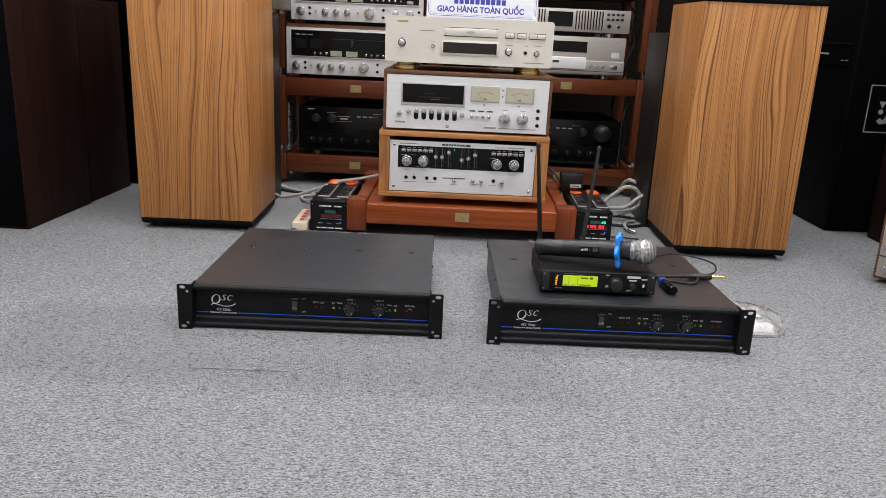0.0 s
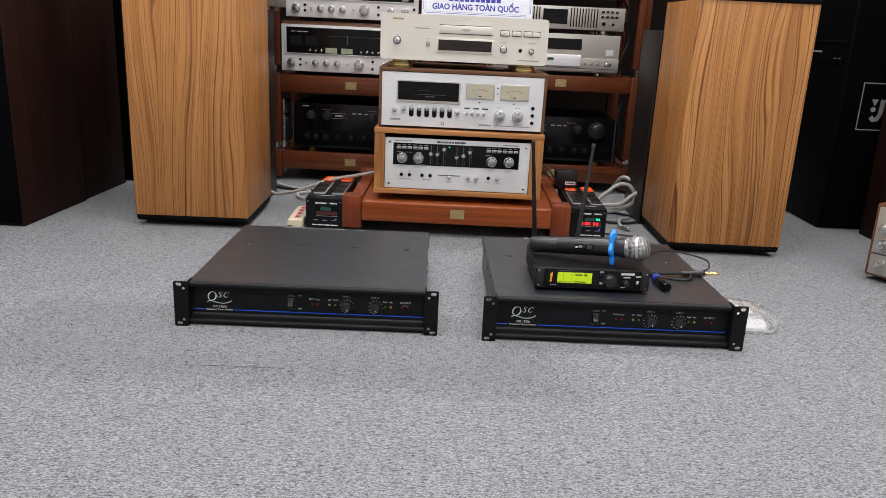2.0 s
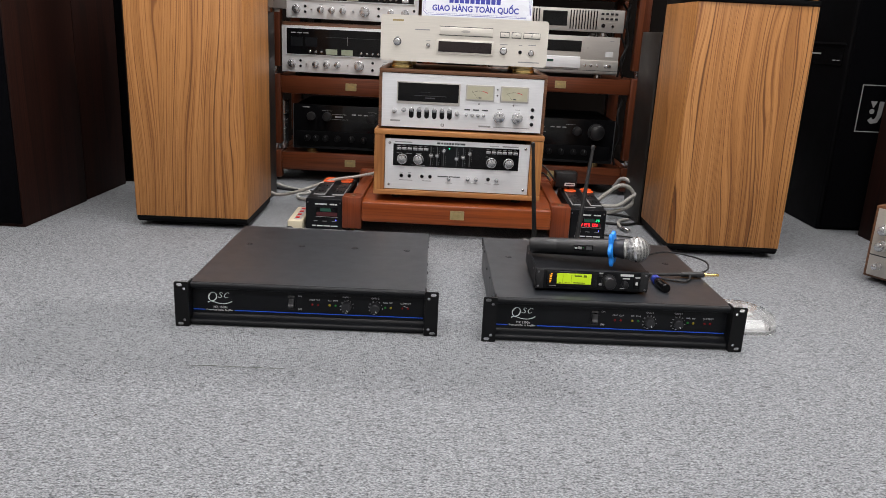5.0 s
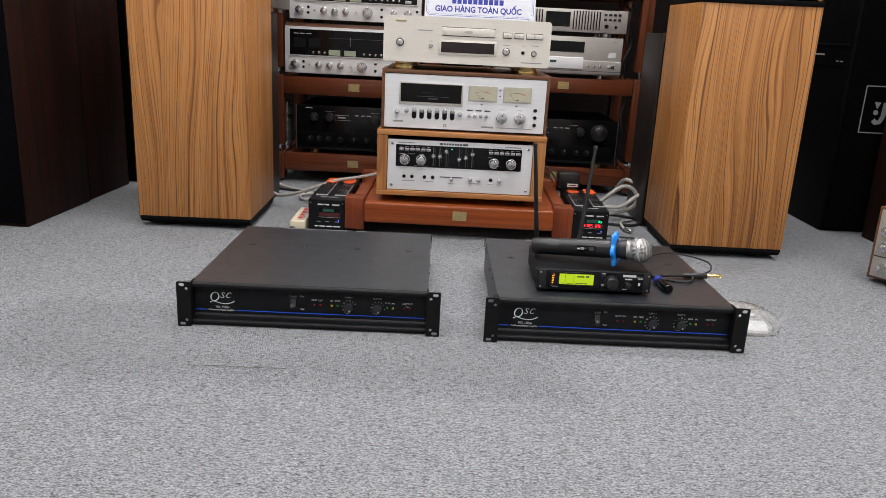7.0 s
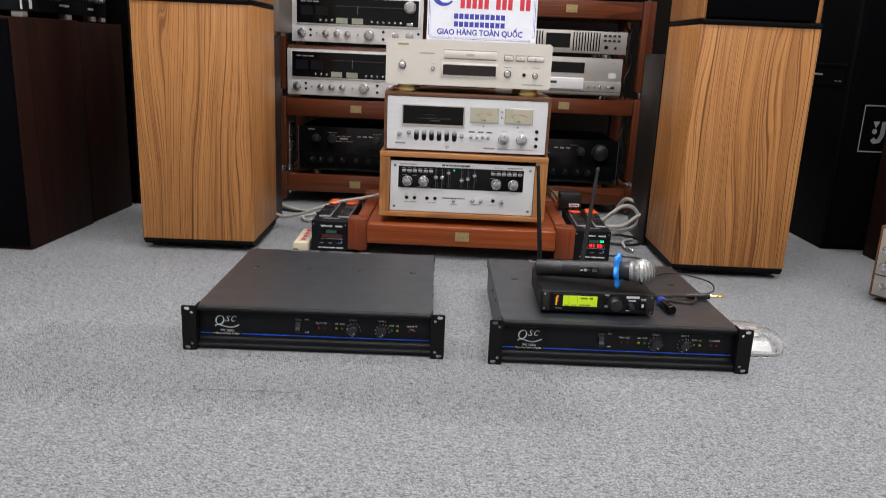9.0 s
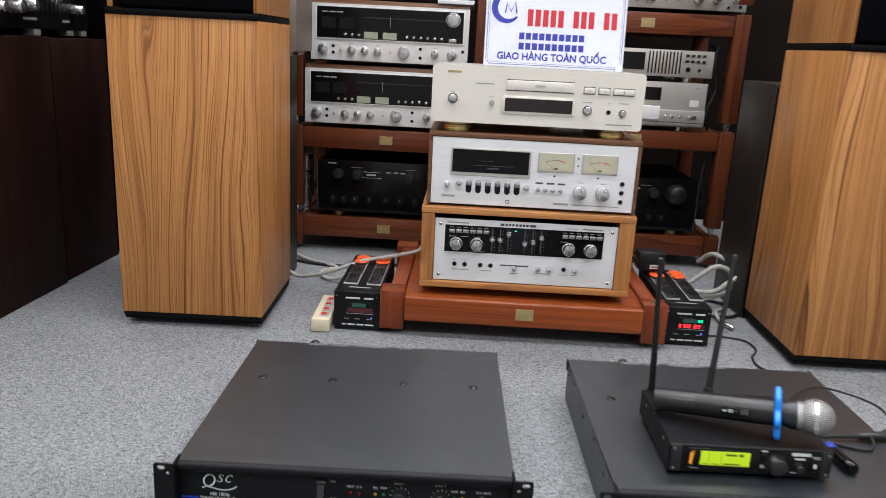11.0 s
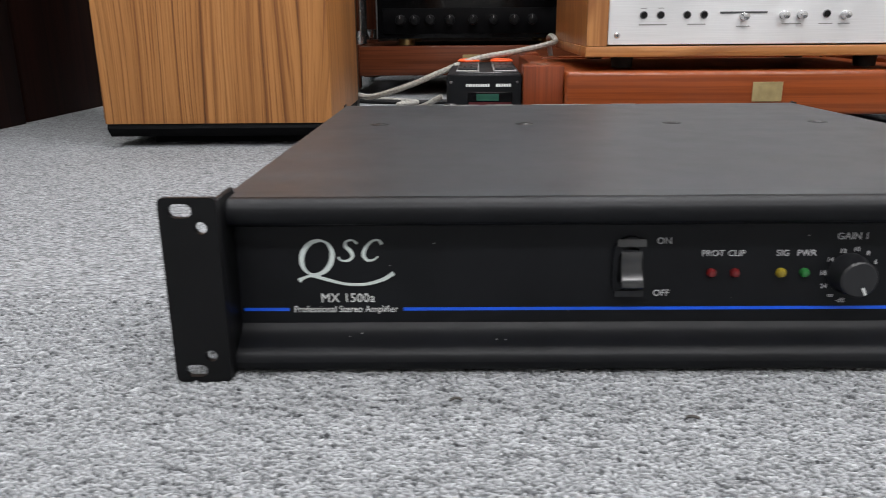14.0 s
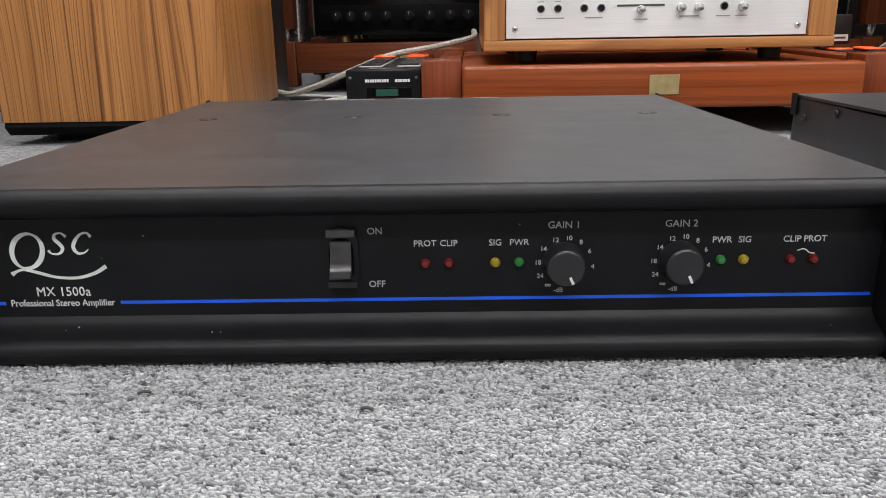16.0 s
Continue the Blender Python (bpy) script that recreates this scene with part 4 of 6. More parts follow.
def cd_player():
    cd = thing("cd_player", pose(0.2955, 0.7495, 0.4455, 0, 0, 0.1), "champagne-silver compact disc player on round gold feet", "cd player")
    W, D, b, H = 0.4345, 0.28, 0.0195, 0.1355
    out = []
    for ux, uz, ang in ((W - 0.008, H - 0.008, 0), (0.008, H - 0.008, 90), (0.008, b + 0.008, 180), (W - 0.008, b + 0.008, 270)):
        out += arc(ux, uz, 0.008, ang, ang + 90, 5)
    part("face_plate", plate(out, 0.0, 0.0100), SILVER_WARM, cd, "champagne face plate with rounded corners")
    part("cover", box(0.003, 0.0102, b + 0.002, W - 0.003, D, H - 0.002, 0.002), SILVER_DIM, cd)
    for fx in (0.055, W - 0.055):
        for fy in (0.045, D - 0.05):
            f = part("foot", turned([(0, 0.0285), (0.012, 0.0285), (0.0135, 0.026), (0.0193, 0.026)], (fx, fy, 0.0), "z", 32), BRASS, cd, "round gold foot")
            part("foot_ring", turned([(0, 0.0292), (0.003, 0.0292)], (fx, fy, 0.004), "z", 32), GOLD, f)
    h = H - b

    def X(f):
        return W * f

    def Z(f):
        return b + h * (1 - f)
    tr = part("tray", box(X(0.352), -0.004, Z(0.385), X(0.665), -0.0002, Z(0.215), 0.0012), SILVER_WARM, cd, "disc tray front")
    part("tray_emblem", plate([(X(0.508) + 0.012 * math.cos(a), Z(0.30) + 0.0035 * math.sin(a)) for a in (2 * math.pi * k / 20 for k in range(20))], -0.0045, -0.0041), SILVER_DIM, tr)
    for a0, z0, a1, z1 in ((0.349, 0.215, 0.668, 0.200), (0.349, 0.40, 0.668, 0.386)):
        part("tray_gap", box(X(a0), -0.0004, Z(z0), X(a1), -0.0001, Z(z1)), DARK_INK, cd)
    d = part("display_bezel", box(X(0.333), -0.003, Z(0.80), X(0.680), -0.0002, Z(0.475), 0.0025), SILVER_WARM, cd)
    part("display", box(X(0.347), -0.0038, Z(0.755), X(0.666), -0.0031, Z(0.525)), WINE_WINDOW, d, "dark wine-tinted display")
    for a, bb in ((0.713, 0.768), (0.782, 0.838), (0.852, 0.952)):
        s = part("button_well", box(X(a), -0.0010, Z(0.395), X(bb), -0.0001, Z(0.265), 0.0004, 1), DARK_INK, cd)
        part("button", box(X(a) + 0.0011, -0.0040, Z(0.38), X(bb) - 0.0011, -0.0011, Z(0.28), 0.001), SILVER_WARM, s)
        part("button_mark", box((X(a) + X(bb)) / 2 - 0.002, -0.0043, Z(0.34), (X(a) + X(bb)) / 2 + 0.002, -0.0041, Z(0.325)), GREY_INK, s)
    part("button_split", box(X(0.902) - 0.0004, -0.0045, Z(0.38), X(0.902) + 0.0004, -0.0041, Z(0.28)), DARK_INK, cd)
    for fx, fz, r in ((0.100, 0.58, 0.0085), (0.285, 0.63, 0.0042), (0.738, 0.68, 0.0080), (0.905, 0.70, 0.0062)):
        rr = part("knob_ring", turned([(0, r * 1.22), (0.0006, r * 1.22)], (X(fx), -0.0001, Z(fz)), "y", 24), DARK_INK, cd)
        part("knob", turned([(0, r), (0.006, r * 0.96), (0.007, r * 0.8)], (X(fx), -0.0008, Z(fz)), "y", 24), CHROME, rr)
    jack_on(cd, X(0.838), 0, Z(0.69), 0.0050)
    bars(cd, -0.0001, [(X(0.070), X(0.135), Z(0.138), Z(0.100))], DULL_BRASS)
    bars(cd, -0.0001, [(X(0.203), X(0.292), Z(0.310), Z(0.290)), (X(0.09), X(0.11), Z(0.475), Z(0.465)), (X(0.272), X(0.298), Z(0.53), Z(0.52)), (X(0.715), X(0.76), Z(0.545), Z(0.53)), (X(0.828), X(0.85), Z(0.545), Z(0.535)), (X(0.885), X(0.93), Z(0.535), Z(0.52)), (X(0.83), X(0.955), Z(0.915), Z(0.895))], GREY_INK)


cd_player()


def sign_board():
    sg = thing("sign_board", pose(0.3975, 0.795, 0.5812, -7, 0, 1.0), "white plastic shop sign with blue border propped on the player", "sign")
    W, H = 0.2915, 0.215
    part("panel", box(0, 0, 0, W, 0.003, H, 0.001, 1), SIGN_WHITE, sg)
    # blue line round the edge with nipped corners
    def loop(i, c):
        return [(i + c, i), (W - i - c, i), (W - i, i + c), (W - i, H - i - c), (W - i - c, H - i), (i + c, H - i), (i, H - i - c), (i, i + c), (i + c, i)]
    part("border", ribbon(loop(0.005, 0.008), [0.0011] * 9, -0.0004, 0.0), SIGN_BLUE, sg)
    part("border", ribbon(loop(0.0085, 0.008), [0.0005] * 9, -0.0004, 0.0), SIGN_BLUE, sg)
    lettering("GIAO H\u00c0NG TO\u00c0N QU\u1ed0C", 0.0205, sg, SIGN_BLUE, W * 0.485, -0.0003, 0.0215, wide=0.92, bold=0.0006)
    # the two lines of figures and the shop's name as plain bars
    for z in (0.0430, 0.0635):
        for k in range(10):
            part("figure_bar", box(0.0715 + k * 0.0138, -0.0004, z - 0.0068, 0.0825 + k * 0.0138, 0.0, z + 0.0068), SIGN_BLUE, sg)
    for k in range(12):
        if k not in (5, 9):
            part("name_bar", box(0.0870 + k * 0.0158, -0.0004, 0.0840, 0.0985 + k * 0.0158, 0.0, 0.1180), SIGN_RED, sg)
    ring = [(0.0445 + 0.0270 * math.cos(radians(a)), 0.1190 + 0.0270 * math.sin(radians(a))) for a in range(50, 321, 15)]
    part("emblem_ring", ribbon(ring, [0.004 + 0.009 * math.sin(math.pi * k / (len(ring) - 1)) for k in range(len(ring))], -0.0005, 0.0), SIGN_BLUE, sg)
    zig = [(0.040, 0.108), (0.043, 0.128), (0.052, 0.112), (0.060, 0.130), (0.064, 0.108)]
    part("emblem_stroke", ribbon(zig, [0.003] * 5, -0.0007, -0.0005), SIGN_BLUE, sg)
    part("clip", box(W - 0.016, -0.004, -0.001, W - 0.003, 0.007, 0.012, 0.001), SIGN_WHITE, sg, "white corner clip")


sign_board()


# ---- wireless microphone set on the second amplifier ----
TOP = 0.0822


def wireless_receiver():
    rx = thing("wireless_receiver", pose(0.6630, 0.0630, TOP, 0, 0, 1.3), "black half-rack wireless microphone receiver with a lit green display", "wireless receiver")
    W, D, b, H = 0.2150, 0.1640, 0.0065, 0.0470
    part("body", box(0.0015, 0.012, b + 0.001, W - 0.0015, D, H - 0.001, 0.0008, 1), BLACK_PANEL, rx)
    part("bezel", prism([(0.0, b + 0.002), (0.002, b), (0.0118, b), (0.0118, H), (0.002, H), (0.0, H - 0.002)], 0, W), BLACK_PANEL, rx)
    for fx in (0.02, W - 0.02):
        for fy in (0.02, D - 0.02):
            part("foot", turned([(0, 0.007), (b, 0.006)], (fx, fy, 0), "z", 12), RUBBER, rx)
    for a, c in ((0.0012, 0.0160), (W - 0.0160, W - 0.0012)):
        part("end_cap", box(a, -0.0025, b + 0.0015, c, -0.0003, H - 0.0015, 0.0015), BLACK_PLASTIC, rx)
    for sx, sz in ((0.006, b + 0.006), (0.006, H - 0.006), (W - 0.006, b + 0.006), (W - 0.006, H - 0.006)):
        part("corner_screw", turned([(0, 0.0022), (0.0012, 0.0014)], (sx, -0.0025, sz), "y", 10), SCREW, rx)
    win = part("display_window", box(0.0215, -0.0018, b + 0.0050, 0.1190, -0.0003, H - 0.0040, 0.0006, 1), BLACK_GLOSS, rx)
    lcd = part("display", box(0.0410, -0.0024, b + 0.0125, 0.1060, -0.0019, H - 0.0075, 0.0002, 1), LCD, win, "lit yellow-green display")
    for a, c, z0, z1 in ((0.052, 0.0525, 0.020, 0.037), (0.068, 0.0685, 0.020, 0.037), (0.074, 0.088, 0.0335, 0.0365), (0.091, 0.097, 0.0330, 0.0372), (0.044, 0.050, 0.0205, 0.0215), (0.056, 0.066, 0.0205, 0.0215), (0.072, 0.094, 0.0205, 0.0225)):
        part("segment", box(a, -0.0027, z0, c, -0.00245, z1), LCD_DARK, lcd)
    part("level_window", box(0.0240, -0.0023, b + 0.0085, 0.0335, -0.0019, H - 0.0060), BLACK_PANEL, win)
    for k in range(5):
        part("level_segment", box(0.0270, -0.0028, 0.0205 + k * 0.0034, 0.0300 + 0.0004 * k, -0.0024, 0.0222 + k * 0.0034), AMBER_LIT, win, "lit amber level segment")
    part("level_segment", box(0.0295, -0.0028, 0.0375, 0.0320, -0.0024, 0.0388), AMBER_LIT, win)
    bars(win, -0.0019, [(0.028, 0.040, 0.0135, 0.0145)], GREY_INK)
    knob_on(rx, 0.1395, -0.0003, 0.0265, 0.0125, 0.016, "control_knob", BLACK_PLASTIC, 28)
    for z in (0.0180, 0.0355):
        part("menu_button", box(0.1210, -0.0022, z, 0.1275, -0.0003, z + 0.0045, 0.0008), GREY_INK if z < 0.03 else BLACK_PLASTIC, rx)
    bars(rx, -0.0003, [(0.1205, 0.1280, 0.0415, 0.0432), (0.1655, 0.1790, 0.0320, 0.0345), (0.188, 0.200, 0.0365, 0.0375), (0.190, 0.199, 0.0340, 0.0350), (0.162, 0.171, 0.0125, 0.0140)], WHITE_INK)
    part("maker_bar", box(0.1610, -0.0006, 0.0375, 0.1860, -0.0003, 0.0420), WHITE_INK, rx)
    knob_on(rx, 0.1705, -0.0003, 0.0225, 0.0062, 0.010, "squelch_knob", BLACK_PLASTIC, 20)
    sw = part("power_switch", box(0.1865, -0.0022, 0.0155, 0.1985, -0.0003, 0.0330, 0.0008), BLACK_GLOSS, rx)
    part("rocker_mark", box(0.1905, -0.0026, 0.0215, 0.1945, -0.0023, 0.0275), WHITE_INK, sw)
    for sy in (0.035, 0.13):
        for sx in (0.0015, W - 0.0015):
            part("side_screw", turned([(0, 0.003), (0.001, 0.002)], (sx, sy, 0.036), (-1 if sx < 0.1 else 1, 0, 0), 10), SCREW, rx)
    for base, tip in (((0.018, D + 0.006, 0.040), (-0.008, D - 0.045, 0.258)), ((0.104, D + 0.006, 0.045), (0.128, D + 0.045, 0.245))):
        a = part("antenna", tube([base, tuple((p + q) / 2 for p, q in zip(base, tip)), tip], 0.0052, 12, 6, (1.0, 0.62)), RUBBER, rx, "black rod antenna")
        part("antenna_joint", turned([(0, 0.0075), (0.016, 0.0075), (0.020, 0.0055)], (base[0], base[1], base[2] - 0.012), "z", 14), BLACK_PLASTIC, a)
        part("antenna_tip", turned([(0, 0.0042), (0.006, 0.0042), (0.008, 0.003)], tip, tuple(q - p for p, q in zip(base, tip)), 12), BLACK_PLASTIC, a)
    part("antenna_socket", box(0.010, D, 0.020, 0.026, D + 0.010, 0.036), SCREW, rx)
    part("antenna_socket", box(0.096, D, 0.020, 0.112, D + 0.010, 0.036), SCREW, rx)


wireless_receiver()


def microphone():
    # local x runs along the microphone, from the tail to the grille
    mc = thing("microphone", pose(0.6600, 0.1570, 0.1475, 0, -6.0, -21.0), "black handheld wireless microphone with silver mesh grille and blue ring", "microphone")
    part("handle", turned([(0, 0.0120), (0.002, 0.0150), (0.006, 0.0162), (0.055, 0.0164), (0.056, 0.0161), (0.058, 0.0166), (0.100, 0.0172), (0.150, 0.0180), (0.1672, 0.0186)], (0, 0, 0), "x", 32), BLACK_PLASTIC, mc, "tapered black handle")
    part("collar", turned([(0, 0.0160), (0.004, 0.0165), (0.012, 0.0190), (0.020, 0.0200)], (0.166, 0, 0), "x", 28), DARK_COLLAR, mc, "dark metal collar")
    prof = [(0.0, 0.0195)] + [(0.0240 + 0.0240 * math.sin(radians(a)), 0.0238 * math.cos(radians(a))) for a in range(-40, 90, 10)] + [(0.0480, 0.002)]
    g = part("grille", turned(prof, (0.184, 0, 0), "x", 40), MESH_METAL, mc, "silver wire-mesh grille")
    part("grille_band", turned([(0, 0.0241), (0.001, 0.0245), (0.004, 0.0245), (0.005, 0.0241)], (0.2055, 0, 0), "x", 40), CHROME, g)
    lob = []
    for k in range(64):
        a = 2 * math.pi * k / 64
        r = 0.0305 + 0.0050 * math.cos(6 * a)
        lob.append((r * math.cos(a), r * math.sin(a)))
    bm = bmesh.new()
    loops = []
    for dx, s in ((0.1575, 0.86), (0.1592, 1.0), (0.1645, 1.0), (0.1662, 0.86)):
        loops.append([bm.verts.new((dx, u * s, v * s)) for u, v in lob])
    for a, b in zip(loops, loops[1:]):
        for k in range(64):
            bm.faces.new((a[k], a[(k + 1) % 64], b[(k + 1) % 64], b[k]))
    bm.faces.new(loops[0][::-1])
    bm.faces.new(loops[-1])
    part("anti_roll_ring", bm, BLUE_RUBBER, mc, "blue silicone anti-roll ring")
    p = part("switch_plate", box(0.092, -0.0196, -0.002, 0.128, -0.0150, 0.0085, 0.001), BLACK_GLOSS, mc)
    part("slide_switch", box(0.100, -0.0212, 0.001, 0.107, -0.0197, 0.006, 0.0006), GREY_INK, p)
    part("battery_window", box(0.116, -0.0202, 0.000, 0.126, -0.0197, 0.0070), DARK_INK, p)
    part("status_lamp", box(0.109, -0.0203, 0.003, 0.1115, -0.0197, 0.0055), LED_GREEN, p)
    bars(p, -0.0197, [(0.0935, 0.0985, 0.0015, 0.0045)], WHITE_INK)


def mesh_metal():
    m, nt, b = nodes_of("wire_mesh")
    tc = nt.nodes.new("ShaderNodeTexCoord")
    sep = nt.nodes.new("ShaderNodeSeparateXYZ")
    link(nt, tc.outputs["Object"], sep.inputs[0])
    ang = nt.nodes.new("ShaderNodeMath")
    ang.operation = "ARCTAN2"
    link(nt, sep.outputs["Y"], ang.inputs[0])
    link(nt, sep.outputs["Z"], ang.inputs[1])

    def wave(src, k):
        a = nt.nodes.new("ShaderNodeMath")
        a.operation = "MULTIPLY"
        a.inputs[1].default_value = k
        link(nt, src, a.inputs[0])
        s = nt.nodes.new("ShaderNodeMath")
        s.operation = "SINE"
        link(nt, a.outputs[0], s.inputs[0])
        return s.outputs[0]
    mx = nt.nodes.new("ShaderNodeMath")
    mx.operation = "MAXIMUM"
    link(nt, wave(sep.outputs["X"], 2600), mx.inputs[0])
    link(nt, wave(ang.outputs[0], 56), mx.inputs[1])
    link(nt, ramp(nt, mx.outputs[0], [(0.34, (0.07, 0.07, 0.07)), (0.72, (0.50, 0.495, 0.48))]), b.inputs["Base Color"])
    b.inputs["Metallic"].default_value, b.inputs["Roughness"].default_value = 0.75, 0.38
    bump(nt, b, mx.outputs[0], 0.6, 0.0006)
    return m


MESH_METAL = mesh_metal()
microphone()


def cable(name, pts, r, material, label, category="cable", n=8):
    ob = part(name, tube(pts, r, n), material)
    return tagged(ob, label, category)


def plugs():
    z = TOP
    jk = thing("jack_cable", pose(0, 0, 0), "thin black cable ending in a gold quarter-inch jack plug", "cable")
    part("cord", tube([(0.885, 0.215, z + 0.004), (0.93, 0.320, z + 0.004), (0.990, 0.368, z + 0.005), (1.035, 0.345, z + 0.006), (1.060, 0.295, z + 0.008), (1.045, 0.235, z + 0.008), (1.010, 0.205, z + 0.0075), (0.985, 0.198, z + 0.007)], 0.0018, 8), RUBBER, jk)
    part("cord", tube([(0.905, 0.190, z + 0.003), (0.940, 0.172, z + 0.003), (0.975, 0.160, z + 0.004), (0.992, 0.178, z + 0.005), (0.996, 0.198, z + 0.007)], 0.0024, 8), RUBBER, jk)
    s = part("plug_sleeve", turned([(0, 0.0045), (0.004, 0.0062), (0.046, 0.0062), (0.048, 0.0055)], (0.978, 0.1965, z + 0.0070), (1, 0.02, 0.02), 16), BLACK_PLASTIC, jk)
    part("plug_shaft", turned([(0, 0.0050), (0.003, 0.0050), (0.0032, 0.0032), (0.022, 0.0032), (0.0225, 0.0024), (0.0245, 0.0024), (0.0255, 0.0034), (0.030, 0.0030), (0.032, 0.0012)], (1.026, 0.1975, z + 0.0080), (1, 0.02, 0.02), 16), GOLD, s, "gold-plated plug shaft")
    part("splice", tube([(0.895, 0.183, z + 0.006), (0.94, 0.190, z + 0.007), (0.980, 0.195, z + 0.007)], 0.0034, 8), RUBBER, jk)
    xl = thing("xlr_plug", pose(0.9120, 0.165, z + 0.0095, 0, 0, -84), "black connector plug with a blue ring lying on the amplifier", "connector plug")
    part("shell", turned([(0, 0.0070), (0.006, 0.0085), (0.030, 0.0092), (0.046, 0.0092), (0.048, 0.0080)], (0.028, 0, 0), "x", 20), BLACK_GLOSS, xl)
    part("ring", turned([(0, 0.0080), (0.001, 0.0090), (0.011, 0.0090), (0.012, 0.0080)], (0.014, 0, 0), "x", 20), BLUE_RING, xl, "blue ring")
    part("boot", turned([(0, 0.0040), (0.013, 0.0068)], (0.0, 0, 0), "x", 16), RUBBER, xl)


BLUE_RING = plain("dark_blue_plastic", (0.02, 0.04, 0.30), 0.35, 0, 0.08, 60)
plugs()


# ---- clear moulded package beside the amplifier ----
TRAY_PALE = plain("pale_milky_plastic", (0.20, 0.20, 0.197), 0.5, 0, 0.22, 55, 160, 0.0008)
TRAY_GREY = plain("pale_grey_plastic", (0.17, 0.17, 0.168), 0.35, 0, 0.15, 40)
def clear_package():
    pk = thing("lamp_package", pose(0, 0, 0), "clear moulded plastic package with white lamp parts on the carpet", "package")
    outline = [(1.062, 0.098), (1.092, 0.094), (1.130, 0.099), (1.153, 0.115), (1.166, 0.145), (1.168, 0.180), (1.158, 0.212), (1.138, 0.234), (1.110, 0.246), (1.080, 0.244), (1.064, 0.230)]
    path = [p for p in smooth_path([(x, y, 0) for x, y in outline] + [(outline[0][0], outline[0][1], 0)], 4)][:-1]
    cx, cy = 1.110, 0.168

    def ringed(levels):
        bm = bmesh.new()
        loops = [[bm.verts.new((cx + (p.x - cx) * s, cy + (p.y - cy) * s, z)) for p in path] for s, z in levels]
        n = len(path)
        for a, b in zip(loops, loops[1:]):
            for k in range(n):
                bm.faces.new((a[k], a[(k + 1) % n], b[(k + 1) % n], b[k]))
        bm.faces.new(loops[0][::-1])
        bm.faces.new(loops[-1])
        return bm
    part("tray", ringed([(0.84, 0.0012), (0.88, 0.0030), (0.88, 0.0070), (0.85, 0.0076), (0.82, 0.0062)]), TRAY_PALE, pk, "pale white inner tray")
    dome = [(0.99, 0.0025), (1.0, 0.006), (0.985, 0.018), (0.95, 0.024), (0.90, 0.026)]
    lid = part("clear_lid", joined(ringed(dome), ringed([(q - 0.012, z - 0.0008) for q, z in dome])), CLEAR, pk, "clear domed lid")
    lid.visible_shadow = False
    edge = [Vector((cx + (p.x - cx) * 0.995, cy + (p.y - cy) * 0.995, 0.0030)) for p in path]
    part("rim", tube(edge + [edge[0]], 0.0020, 6, 1), CLEAR, pk, "clear moulded rim")
    part("insert", prism([(0.106, 0.0064), (0.108, 0.0110), (0.132, 0.0120), (0.136, 0.0064)], 1.070, 1.128), WHITE_BITS, pk, "folded white card")
    part("insert_edge", box(1.136, 0.116, 0.0064, 1.139, 0.170, 0.0130, 0.001), TRAY_GREY, pk)
    for lx, ly in ((1.086, 0.150), (1.110, 0.158), (1.094, 0.190), (1.122, 0.200)):
        part("lamp_holder", box(lx, ly, 0.0064, lx + 0.014, ly + 0.018, 0.0135, 0.002), WHITE_BITS, pk)
        part("pin", tube([(lx + 0.012, ly + 0.012, 0.011), (lx + 0.026, ly + 0.016, 0.011)], 0.0015, 8, 1), TRAY_GREY, pk)
    part("contact", box(1.100, 0.144, 0.0064, 1.104, 0.1475, 0.0120), DULL_BRASS, pk)
    for k in range(5):
        part("tray_rib", box(1.072 + k * 0.012, 0.222, 0.0064, 1.075 + k * 0.012, 0.238, 0.0095, 0.0008, 1), TRAY_GREY, pk)


clear_package()


